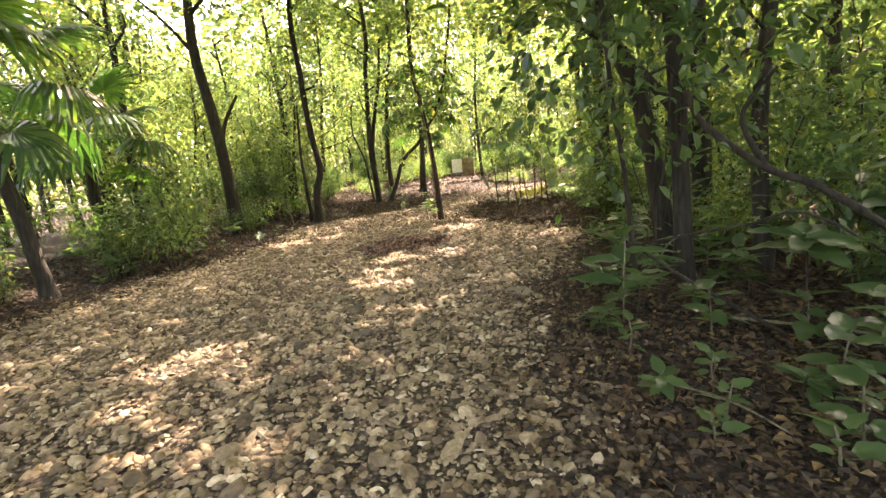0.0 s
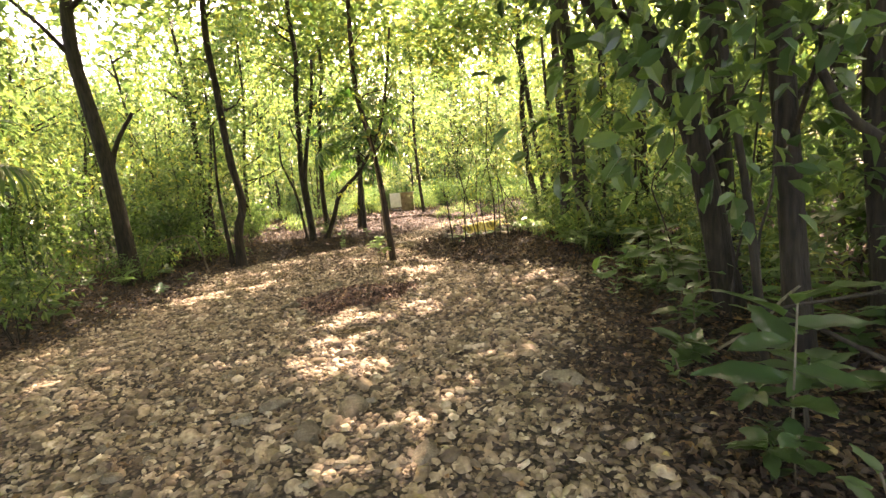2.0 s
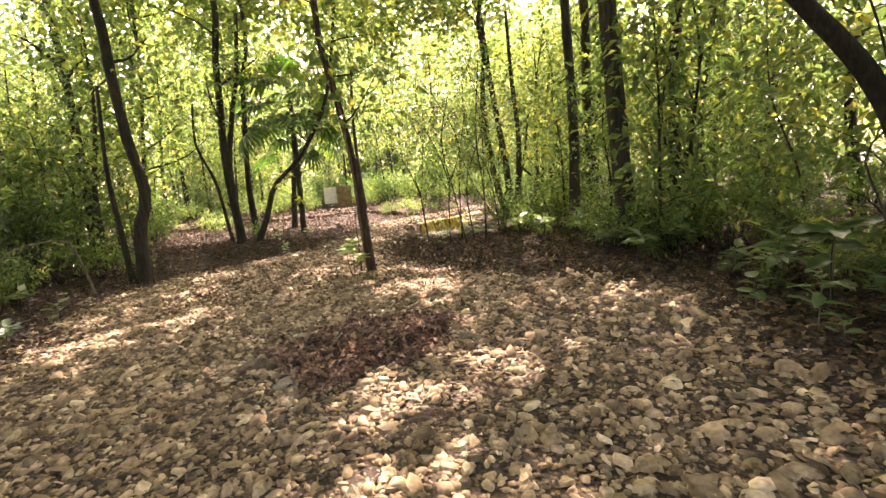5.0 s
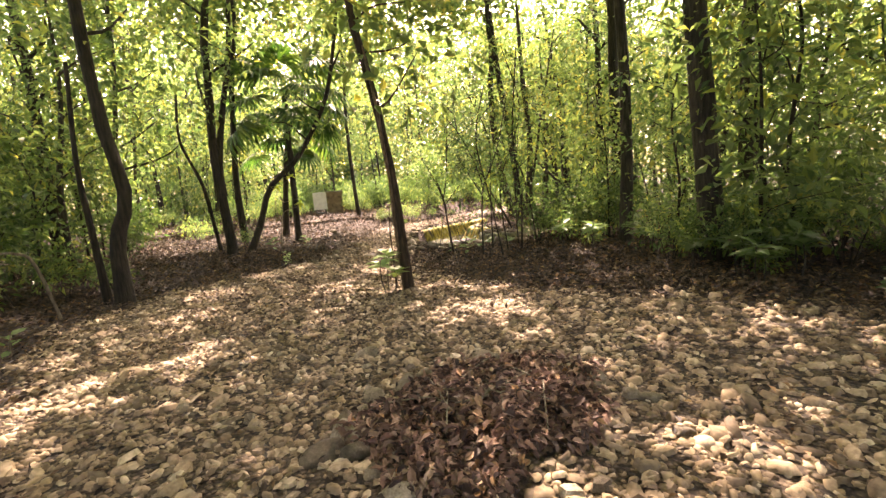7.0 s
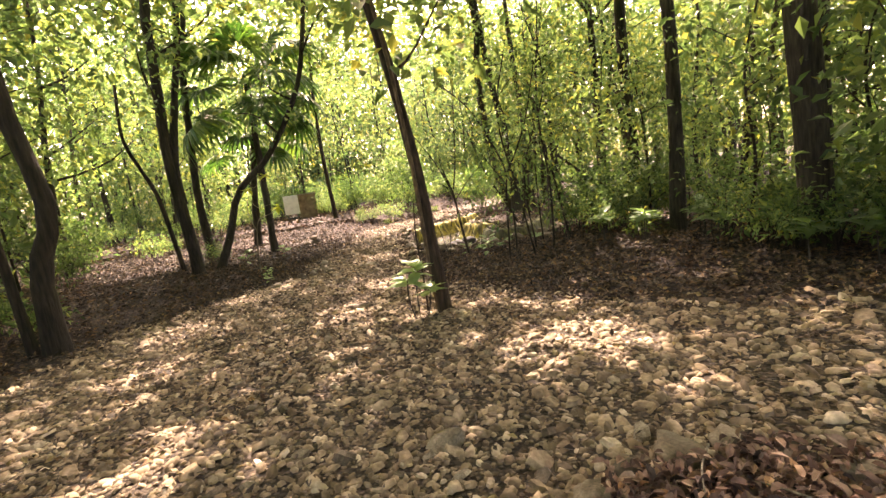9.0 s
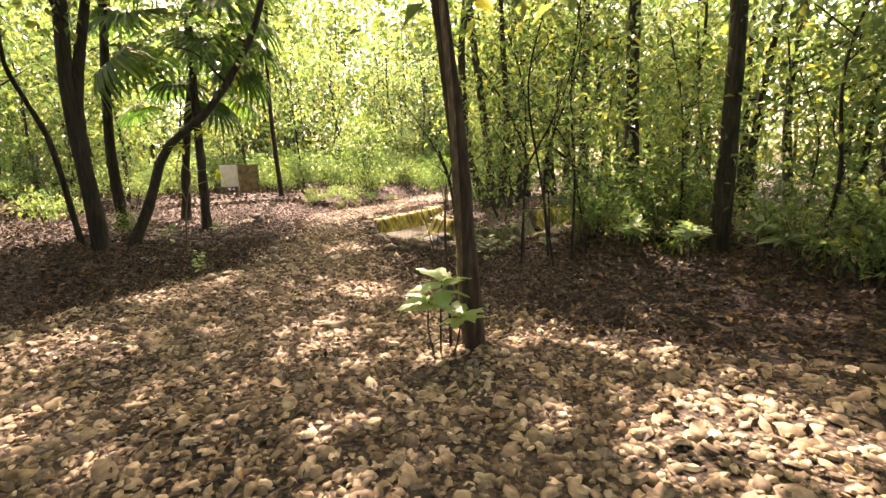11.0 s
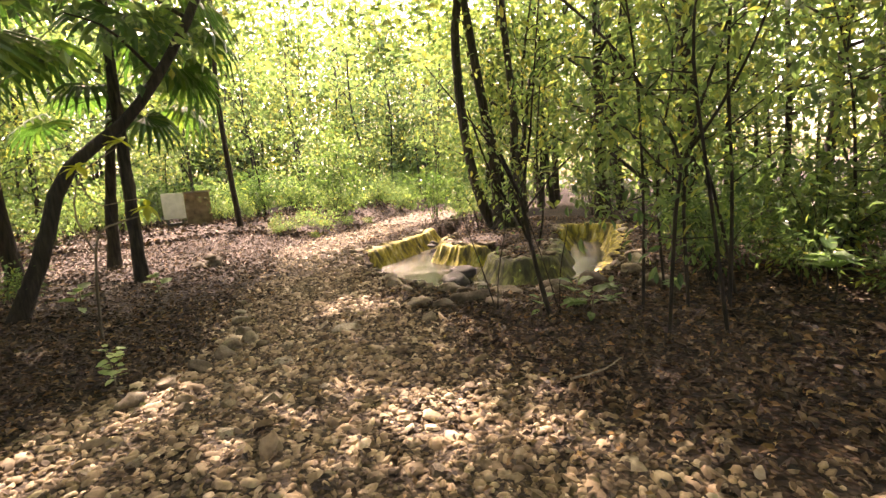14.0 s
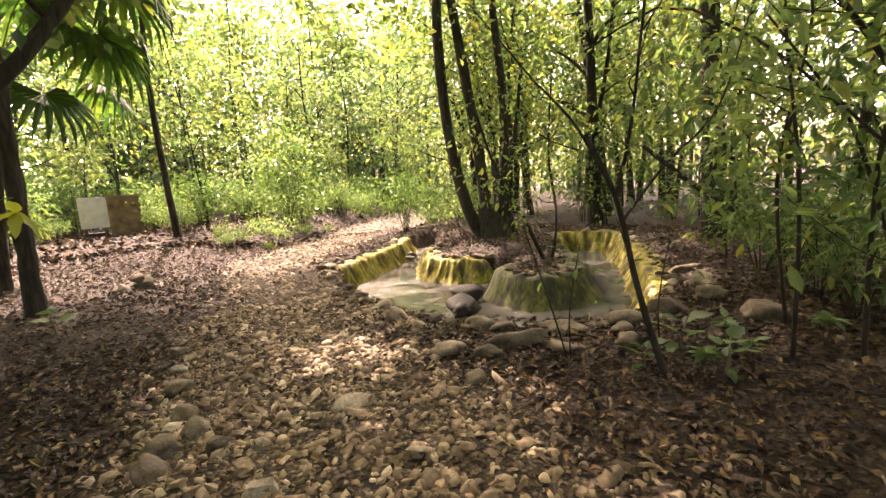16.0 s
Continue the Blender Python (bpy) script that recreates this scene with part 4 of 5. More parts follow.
S1 = [([(1.85, 16.42, -0.05), (1.84, 16.62, 0.65), (1.82, 16.74, 1.25), (1.76, 16.92, 1.7)], 0.026, 0.015)]
S1 += [([(1.82, 16.74, 1.25), (1.7, 16.95, 1.75), (1.6, 17.25, 2.15), (1.4, 17.6, 2.7)], 0.013, 0.005), ([(1.82, 16.74, 1.25), (1.9, 16.66, 1.75), (1.95, 16.58, 2.5), (2.0, 16.5, 3.3)], 0.014, 0.006),
       ([(1.83, 16.7, 1.1), (2.05, 16.5, 1.45), (2.3, 16.25, 1.8), (2.45, 16.1, 2.4)], 0.012, 0.005), ([(1.83, 16.7, 1.2), (1.6, 16.6, 1.4), (1.35, 16.5, 1.5)], 0.009, 0.004)]
S1 += twigs(S1[2][0], 5, 0.3, 0.6, 0.008)
thin_tree("crooked thin sapling with sparse leaves at the pool rim", S1, tips(S1, 4, 0.12), 5, 0.11, M_LEAF_YELLOW)
S2 = [([(2.05, 15.35, -0.05), (2.08, 15.3, 1.1), (2.12, 15.28, 1.5), (2.06, 15.5, 2.0), (1.98, 15.75, 2.45), (1.85, 16.1, 2.9), (1.6, 16.5, 3.3)], 0.017, 0.012)]
S2 += [([(2.12, 15.24, 1.5), (2.22, 15.0, 1.9), (2.3, 14.8, 2.35), (2.4, 14.6, 3.1)], 0.014, 0.006), ([(2.09, 15.28, 1.3), (2.0, 15.6, 1.7), (1.85, 15.9, 2.2)], 0.012, 0.005)] + twigs(S2[0][0], 6, 0.3, 0.7, 0.008)
thin_tree("thin dark sapling with forked twigs beside the path", S2, tips(S2, 4, 0.15), 7, 0.12, M_LEAF)
S3 = [([(5.3, 19.6, -0.05), (5.0, 19.75, 0.7), (4.6, 20.0, 1.6), (4.3, 20.2, 2.8)], 0.035, 0.015), ([(5.35, 19.55, -0.05), (5.5, 19.5, 0.8), (5.5, 19.6, 1.8), (5.7, 19.6, 3.2)], 0.03, 0.012)] 
S3 += twigs(S3[0][0], 5, 0.35, 0.8, 0.01) + twigs(S3[1][0], 5, 0.35, 0.8, 0.01)
thin_tree("two-stemmed sapling growing on the mossy bank", S3, tips(S3, 4, 0.2), 10, 0.13, M_LEAF_YELLOW)
S4 = [([(2.9, 15.2, -0.05), (2.95, 15.2, 1.2), (2.85, 15.2, 2.5), (3.0, 15.1, 4.2)], 0.02, 0.01)] + twigs([(2.9, 15.2, 0), (2.95, 15.2, 1.2), (2.85, 15.2, 2.5), (3.0, 15.1, 4.2)], 8, 0.3, 0.9, 0.008)
thin_tree("pale thin sapling in the shade beside the pool", S4, tips(S4, 4, 0.2), 10, 0.13, M_LEAF)
for x, y, h in ((2.55, 15.85, 3.6), (2.75, 15.5, 4.2), (2.35, 15.0, 3.4), (3.3, 16.0, 3.8)):
    q = [([(x, y, -0.05), (x + RNG.normal(0, 0.08), y + RNG.normal(0, 0.08), h * 0.35), (x + RNG.normal(0, 0.15), y + RNG.normal(0, 0.15), h * 0.7), (x + RNG.normal(0, 0.3), y + RNG.normal(0, 0.3), h)], 0.017, 0.008)]
    q += twigs(q[0][0], 9, 0.22, 0.8, 0.008)
    thin_tree("slim upright sapling with small green leaves near the pool", q, tips(q, 5, 0.16), 9, 0.12, M_LEAF if x < 2.7 else M_LEAF_YELLOW)
for x, y in ((1.75, 17.1), (2.2, 16.6), (0.95, 16.4)):
    q = [([(x, y, -0.05), (x - 0.1, y + 0.1, 0.5), (x - 0.25, y + 0.2, 1.1)], 0.008, 0.004), ([(x, y, -0.05), (x + 0.1, y + 0.05, 0.4), (x + 0.2, y, 0.9)], 0.007, 0.004)]
    if x > 1:
        thin_tree("small bare sapling among dry leaves", q, tips(q, 3, 0.08), 3, 0.10, M_LEAF)


def blade(length, ratio, wavy=0.1):
    """A broad leaf with a midrib fold, rounded margin and a curved tip."""
    n = 8
    vs, fs = [], []
    ph = RNG.uniform(0, 6)
    for i in range(n):
        t = i / (n - 1)
        w = ratio * length * (math.sin(math.pi * t ** 0.75) ** 0.8 if 0 < t < 1 else 0.02)
        sag = -0.22 * length * t ** 2.2
        for j, k in enumerate((-1, -0.55, 0, 0.55, 1)):
            edge = wavy * length * 0.25 * math.sin(i * 1.9 + ph + j) * abs(k)
            vs.append((k * w * (1 + 0.12 * math.sin(i * 2.4 + ph)), t * length, sag + 0.10 * length * abs(k) * (1 - t) + edge))
    for i in range(n - 1):
        for j in range(4):
            q = i * 5 + j
            fs += [(q, q + 1, q + 6), (q, q + 6, q + 5)]
    return np.array(vs), np.array(fs)


def plant(h, count, size, leaf, label, ratio=0.3, group="broad-leaved seedlings"):
    """A seedling: a thin stem with broad leaves standing off on stalks."""
    root = tagged(new("seedling"), label, "plant", group)
    v, f = tube([(0, 0, -0.04), (0.02, 0.01, h * 0.5), (0, 0.03, h)], 0.008, 0.005, 5, 6)
    part("stem", mesh_of("stem", v, f, M_TWIG), root)
    for k in range(count):
        a = k * 2.4 + RNG.uniform(-0.3, 0.3)
        z = h * (0.25 + 0.75 * k / count)
        d = np.array([[math.cos(a), math.sin(a), RNG.uniform(-0.15, 0.75)]])
        ob = part("leaf", mesh_of("leaf", *blade(size * RNG.uniform(0.65, 1.15), ratio), leaf), root)
        way = Vector(d[0])
        ob.matrix_basis = Matrix.Translation(Vector((0, 0, z)) + way * 0.03) @ way.to_track_quat("Y", "Z").to_matrix().to_4x4() @ pose(0, 0, 0, 0, RNG.uniform(-25, 25), 0)
    return root


def put(ob, x, y, s=1.0, rz=None):
    ob.matrix_basis = Matrix.LocRotScale((x, y, z_at(x, y)), Euler((0, 0, RNG.uniform(0, 6.28) if rz is None else rz)), (s, s, s))


def put_copy(ob, x, y, s=1.0):
    keep = ob.scale.copy()
    ob.scale = (1, 1, 1)
    copy_thing(ob, Matrix.LocRotScale((x, y, z_at(x, y)), Euler((0, 0, RNG.uniform(0, 6.28))), (s, s, s)))
    ob.scale = keep


put(plant(0.36, 30, 0.085, M_PALE_SHEEN, "small pale-leaved seedling on the leaf litter", 0.34), -1.68, 18.05)
P_MID = plant(0.42, 9, 0.22, M_LEAF_DARK, "green broad-leaved seedling in the leaf litter")
put(P_MID, 2.05, 3.54)
put(plant(0.85, 9, 0.42, M_LEAF_DARK, "glossy dark plant with long drooping leaves at the path edge", 0.2), 1.55, 4.1)
P_LONG = plant(0.62, 11, 0.36, M_LEAF, "glossy green plant with long pointed leaves on the forest floor", 0.16)
put(P_LONG, 2.75, 2.75, 0.9)
for x, y, s in [(2.2, 5.7, 0.75), (2.65, 5.2, 0.9), (2.8, 6.4, 1.0), (3.1, 5.5, 1.0), (3.0, 7.2, 1.1), (3.6, 6.1, 1.2), (2.5, 7.6, 0.8), (3.3, 8.0, 1.2)]:
    put_copy(P_LONG, x, y, s)
put_copy(P_MID, 1.32, 3.85, 0.62)


def rosette(h, count, size, leaf, label, ratio=0.24, stems=1):
    """A plant whose broad leaves spread from the head of each bare stem."""
    root = tagged(new("understorey_plant"), label, "plant", "undergrowth plants")
    for q in range(stems):
        a0 = RNG.uniform(0, 6.28)
        hh = h * (1 - 0.22 * q)
        foot, head = np.array([0.04 * q * math.cos(a0), 0.04 * q * math.sin(a0), -0.04]), np.array([0.12 * h * (q + 0.3) * math.cos(a0), 0.12 * h * (q + 0.3) * math.sin(a0), hh])
        v, f = tube([foot, (foot + head) / 2 + RNG.normal(0, 0.02, 3), head], 0.007 + 0.004 * h, 0.005, 5, 6)
        part("stem", mesh_of("stem", v, f, M_BARK_GREY), root)
        for k in range(count):
            a = a0 + k * 2.4 + RNG.uniform(-0.3, 0.3)
            way = Vector((math.cos(a), math.sin(a), RNG.uniform(-0.25, 0.55) + 0.4 * k / count))
            ob = part("leaf", mesh_of("leaf", *blade(size * RNG.uniform(0.7, 1.15), ratio), leaf), root)
            ob.matrix_basis = Matrix.Translation(Vector(head - [0, 0, 0.16 * hh * (1 - k / count)]) + way * 0.02) @ way.to_track_quat("Y", "Z").to_matrix().to_4x4() @ pose(0, 0, 0, 0, RNG.uniform(-25, 25), 0)
    return root


put(rosette(0.6, 11, 0.22, M_PALE_SHEEN, "pale green broad-leaved sprout at the foot of the tree", 0.29, 3), -0.5, 13.45)
R_BIG = rosette(0.78, 12, 0.40, M_LEAF_DARK, "glossy dark green plant with a crown of long leaves", 0.22)
put(R_BIG, 2.75, 3.55)
R_MID = rosette(0.42, 8, 0.27, M_LEAF, "green understorey plant with spreading pointed leaves", 0.2, 2)
put(R_MID, 1.75, 4.2)
R_LOW = rosette(0.2, 6, 0.2, M_LEAF_DARK, "low dark green plant among dry leaves", 0.24, 2)
put(R_LOW, 1.25, 3.9)
for x, y, s in [(3.4, 3.2, 0.8), (4.0, 4.1, 1.1), (2.4, 6.3, 0.8), (3.2, 7.9, 1.0), (3.9, 5.6, 1.2)]:
    put_copy(R_BIG, x, y, s)
for x, y, s in [(2.2, 4.9, 0.9), (2.9, 4.6, 1.1), (2.95, 7.3, 0.9), (3.4, 8.6, 1.0), (3.6, 9.2, 0.9), (2.55, 7.0, 0.8), (3.9, 8.9, 1.2), (3.25, 10.45, 1.1), (3.6, 10.9, 1.2), (3.45, 11.5, 1.0), (3.9, 10.4, 1.3), (4.4, 10.9, 1.3), (4.6, 12.5, 1.2), (3.9, 12.9, 1.0), (3.7, 13.9, 1.1), (4.2, 13.3, 1.2), (3.5, 14.6, 1.1),
                (-6.6, 9.7, 1.1), (-6.2, 10.9, 1.0), (-7.2, 10.4, 1.3), (-5.9, 12.6, 1.0), (-6.3, 8.3, 1.1), (-7.3, 8.8, 1.3), (-5.6, 13.9, 0.9), (-6.9, 12.0, 1.2)]:
    put_copy(R_MID, x, y, s)
for k in range(30):
    right = k % 3 > 0
    y = RNG.uniform(1.8, 9.5) if right else RNG.uniform(6, 15)
    x = float(np.interp(y, YR, XR)) + RNG.uniform(0.45, 2.6) if right else float(np.interp(y, YL, XL)) - RNG.uniform(0.5, 3.0)
    put_copy(R_LOW, x, y, RNG.uniform(0.6, 1.2))

for x, y, s in [(2.0, 16.25, 0.45), (2.35, 16.05, 0.4), (2.7, 16.3, 0.5), (2.9, 15.7, 0.55)]:
    put_copy(R_MID, x, y, s)

P_TALL = plant(0.95, 14, 0.30, M_LEAF_DARK, "tall dark green broad-leaved plant in the undergrowth")
put(P_TALL, 3.7, 5.2)
P_LOW = plant(0.2, 7, 0.14, M_LEAF, "low green seedling in the leaf litter")
put(P_LOW, 1.5, 2.45)
for x, y, s in [(2.3, 2.6, 1.0), (2.6, 3.3, 1.0), (2.9, 2.9, 1.1), (1.9, 2.0, 0.9), (2.2, 5.9, 1.1), (3.1, 7.2, 1.0), (-5.9, 10.3, 1.0), (-6.3, 8.6, 1.1), (-6.8, 9.4, 1.2), (2.6, 8.2, 0.8)]:
    put_copy(P_MID, x, y, s)
for x, y, s in [(3.4, 3.5, 0.75), (3.9, 4.4, 1.2), (3.4, 6.7, 1.1)]:
    put_copy(P_TALL, x, y, s)
for x, y, s in [(1.35, 3.49, 1.25), (1.7, 2.9, 1.1), (1.3, 2.2, 0.9), (1.7, 1.9, 1.2), (2.2, 2.2, 1.2), (1.5, 5.0, 1.0), (2.3, 7.3, 1.0), (-5.4, 10.8, 1.2), (-5.2, 12.4, 1.0), (-5.0, 13.4, 1.2), (-6.2, 7.9, 1.1), (2.1, 16.15, 1.3), (2.35, 16.5, 1.4), (1.9, 16.6, 1.0), (-1.9, 21.2, 1.6), (-0.9, 21.9, 1.5)]:
    put_copy(P_LOW, x, y, s)


def snag():
    """The pale broken branch with yellow leaves beside the leaning tree."""
    root = tagged(new("broken_branch"), "pale bent branch with bright yellow-green leaves", "branch")
    v, f = tube([(-1.72, 19.75, -0.05), (-1.68, 19.6, 0.7), (-1.59, 19.52, 1.2), (-1.4, 19.5, 1.31), (-1.22, 19.48, 1.36)], 0.018, 0.008, 6, 14)
    part("stem", mesh_of("stem", v, f, M_TWIG), root)
    for pts in ([(-1.64, 19.56, 1.0), (-1.75, 19.55, 1.4), (-1.69, 19.53, 1.72), (-1.55, 19.52, 1.51), (-1.35, 19.5, 1.53), (-1.12, 19.46, 1.56)], [(-1.69, 19.53, 1.72), (-1.6, 19.52, 1.88), (-1.3, 19.48, 2.1)]):
        v, f = tube(pts, 0.011, 0.005, 6, 12)
        part("branch", mesh_of("branch", v, f, M_TWIG), root)
    for c in ((-1.12, 19.46, 1.45), (-1.66, 19.53, 1.9), (-1.26, 19.48, 2.15)):
        for k in range(7):
            d = Vector((RNG.normal(0, 1), RNG.normal(0, 1), RNG.normal(0, 0.6) - 0.2)).normalized()
            ob = part("leaf", mesh_of("leaf", *blade(RNG.uniform(0.12, 0.2), 0.2), M_LEAF_BRIGHT), root)
            ob.matrix_basis = Matrix.Translation(c) @ d.to_track_quat("Y", "Z").to_matrix().to_4x4()


snag()


def fallen(label, pts, r0, r1, mat, twig=()):
    """A dead stem lying or arching over the ground."""
    root = tagged(new("dead_branch"), label, "branch")
    v, f = tube(pts, r0, r1, 7, 16, 0.0, 0.08)
    part("stem", mesh_of("stem", v, f, mat), root)
    for q in twig:
        v, f = tube(q, r1, r1 * 0.4, 5, 8)
        part("twig", mesh_of("twig", v, f, mat), root)


fallen("dead dark branch leaning down into the shrubs", [(6.5, 16.45, 0.05), (6.39, 16.64, 0.51), (6.07, 17.21, 0.9), (5.78, 17.74, 1.42), (5.59, 18.08, 1.78)], 0.06, 0.03, M_BARK, [[(6.07, 17.21, 0.9), (6.2, 17.4, 1.3), (6.5, 17.5, 1.6)]])
fallen("pale bare branch arching over the undergrowth", [(-5.0, 14.9, 0.1), (-5.08, 14.66, 0.9), (-5.2, 14.56, 1.1), (-5.45, 14.38, 1.12), (-5.9, 14.2, 0.95), (-6.4, 14.1, 0.1)], 0.022, 0.014, M_TWIG)
fallen("thin dark vine arching across the thicket", [(3.36, 15.3, 0.05), (3.34, 15.45, 0.9), (3.32, 15.62, 1.56), (3.29, 15.77, 1.86), (3.24, 16.01, 2.15), (3.17, 16.36, 2.49), (3.1, 16.9, 2.8), (3.05, 17.6, 2.6)], 0.016, 0.01, M_BARK)
fallen("dry grey branch lying on the leaf litter", [(2.2, 4.0, 0.06), (2.6, 3.5, 0.12), (3.1, 3.2, 0.09)], 0.016, 0.007, M_TWIG, [[(2.6, 3.5, 0.12), (2.7, 3.2, 0.16), (2.75, 3.0, 0.1)]])
fallen("thin dry stick on the leaf litter", [(0.75, 15.4, 0.05), (1.0, 15.3, 0.07), (1.3, 15.35, 0.05)], 0.008, 0.005, M_TWIG)
fallen("thin dry stick on the forest floor", [(1.3, 2.9, 0.05), (1.55, 2.5, 0.09), (1.7, 2.2, 0.05)], 0.009, 0.005, M_TWIG)
fallen("dark bare bough hanging down into the thicket", [(2.45, 4.75, 2.1), (2.57, 4.62, 1.74), (2.93, 4.27, 1.31), (3.22, 4.0, 1.12), (3.7, 3.6, 0.6), (4.0, 3.4, -0.02)], 0.03, 0.035, M_BARK, [[(2.93, 4.27, 1.31), (2.85, 4.5, 1.8), (3.1, 4.4, 2.2)]])
fallen("thin dark stem leaning across the thicket", [(1.72, 4.55, 0.62), (2.26, 4.15, 0.78), (2.59, 3.9, 0.87), (2.88, 3.68, 0.96), (3.4, 3.3, 0.5), (3.7, 3.1, -0.02)], 0.012, 0.014, M_BARK)
fallen("dead brown stem leaning on the tree at the path edge", [(1.7, 4.45, 0.72), (2.0, 3.9, 0.45), (2.35, 3.63, 0.2), (2.6, 3.45, 0.03)], 0.012, 0.018, M_BARK)
for pts in ([(2.7, 5.9, -0.03), (2.75, 5.9, 0.38), (2.78, 5.86, 0.76), (2.82, 5.8, 1.05), (2.85, 5.77, 1.4), (2.72, 5.5, 2.2), (2.58, 5.2, 2.9)], [(2.3, 5.0, -0.03), (2.33, 5.12, 0.29), (2.31, 5.12, 0.77), (2.34, 5.13, 1.04), (2.4, 5.08, 1.4), (2.5, 5.12, 2.4)], [(3.3, 7.4, -0.03), (3.24, 7.45, 0.5), (3.14, 7.56, 1.04), (3.07, 7.62, 1.43), (3.26, 7.44, 1.78), (3.28, 7.42, 2.19), (3.0, 6.9, 2.9)]):
    fallen("thin pale brown vine climbing into the dark trees", pts, 0.011, 0.008, M_BARK_GREY)
fallen("pale dry branch propped on the leaf litter", [(2.15, 5.4, 0.03), (2.33, 5.12, 0.32), (2.39, 5.02, 0.5), (2.5, 4.96, 0.62)], 0.012, 0.009, M_TWIG)

# ---- forest fill ----
for k, (x, y, s) in enumerate([(4.6, 6.4, 1.0), (3.9, 5.4, 0.7), (5.2, 8.6, 1.0), (4.9, 5.0, 1.0)]):
    put_copy(SAPS[(2, 0, 4)[k % 3]], x, y, s)
    TAKEN.append((x, y, 0.2))
for k in range(44):
    y = RNG.uniform(5.5, 21) if k < 30 else RNG.uniform(23, 31)
    x = float(np.interp(y, YL, XL)) - RNG.uniform(0.5, 2.8)
    if (y < 16.6 or x < -4.5) and not sighted(x, y, 0.8):
        put_copy(SHRUBS[k % 4], x, y, RNG.uniform(0.5, 0.9))
for k in range(64):
    x, y = RNG.uniform(-3, 19), RNG.uniform(31.5, 41)
    if (y > 37 or path_depth(np.array(x), np.array(y)) < -0.6) and math.hypot(x - 1.45, y - 32.5) > 1.4:
        put_copy(SHRUBS[k % 4], x, y, RNG.uniform(0.9, 1.5))
for k in range(9):
    y = RNG.uniform(9.5, 15)
    x = RNG.uniform(4.2, 7.5) + max(0, 10.5 - y) * 0.6
    put_copy(SAPS[k % 5], x, y, RNG.uniform(0.7, 1.1))
for x, y, s in [(3.7, 7.5, 0.8), (3.95, 8.2, 0.9), (3.5, 8.7, 0.7), (4.6, 7.4, 1.1), (4.9, 8.6, 1.1), (4.0, 6.7, 0.9), (3.4, 6.4, 0.6), (3.75, 10.75, 0.8), (4.3, 11.0, 1.0), (4.9, 11.3, 1.1), (3.95, 11.9, 0.8), (4.5, 12.2, 1.0), (5.1, 12.4, 1.2), (4.2, 12.9, 0.9), (4.9, 10.4, 1.1), (5.5, 11.3, 1.2), (3.9, 14.2, 0.9), (4.6, 14.9, 1.1), (5.3, 13.6, 1.2)]:
    put_copy(SHRUBS[(0, 2, 3)[int(RNG.integers(3))]], x, y, s * 0.8)
for k in range(13):
    y = RNG.uniform(9.5, 15)
    x = RNG.uniform(3.6, 6.5) + max(0, 10.5 - y) * 0.6
    put_copy(SHRUBS[(0, 2, 3)[k % 3]], x, y, RNG.uniform(0.5, 0.9))
for k in range(26):
    y = RNG.uniform(20.5, 31.5)
    x = float(np.interp(y, YL, XL)) - RNG.uniform(0.4, 3.2)
    if math.hypot(x + 1.7, y - 19.6) > 0.8 and not sighted(x, y, 0.35):
        put_copy(SHRUBS[(0, 2, 3)[k % 3]], x, y, RNG.uniform(0.3, 0.55))
for x, y in ((2.5, 32.0), (2.9, 32.6), (0.0, 32.6), (3.4, 31.9)):
    put_copy(SHRUBS[int(RNG.integers(4))], x, y, RNG.uniform(0.5, 0.9))
for k, (x, y, s) in enumerate([(3.6, 15.6, 0.6), (4.2, 15.9, 0.75), (3.9, 14.9, 0.65), (4.8, 16.2, 0.8), (5.4, 16.6, 0.8), (4.6, 15.2, 0.8), (5.6, 15.7, 0.9)]):
    put_copy(SHRUBS[(1, 3, 0)[k % 3]], x, y, s)
TAKEN.append((6.8, 15.3, 0.9))
scatter(TALL, 132, (-20, 24, -8, 44), 1.3, 1.1, 0.8, 1.2, TAKEN, 0.75)
for k in range(14):
    x, y = RNG.uniform(-7, 25), RNG.uniform(38, 50)
    if (y > 38 or path_depth(np.array(x), np.array(y)) < -0.8) and math.hypot(x - 1.45, y - 32.5) > 1.5:
        put_copy(TALL[k % 5], x, y, RNG.uniform(1.0, 1.35))
for k in range(40):
    x, y = (RNG.uniform(10, 21), RNG.uniform(8, 33)) if k % 2 else (RNG.uniform(-17, -9.5), RNG.uniform(14, 36))
    if path_depth(np.array(x), np.array(y)) < -1.5:
        put_copy(TALL[k % 5], x, y, RNG.uniform(0.85, 1.15))
for k in range(18):
    x, y = RNG.uniform(-10.5, -5.8), RNG.uniform(12.5, 27)
    if not sighted(x, y, 0.6):
        put_copy(SAPS[k % 5], x, y, RNG.uniform(0.75, 1.15))
scatter(SAPS, 100, (-17, 21, -5, 42), 0.9, 0.6, 0.7, 1.2, TAKEN, 0.0)
TAKEN += [(1.5, 1.2, 1.4), (2.3, 2.9, 1.0), (-0.5, 0.0, 1.5)]
scatter(SHRUBS, 142, (-13, 17, -3, 40), 0.35, 0.35, 0.6, 1.25, TAKEN, 0.0)


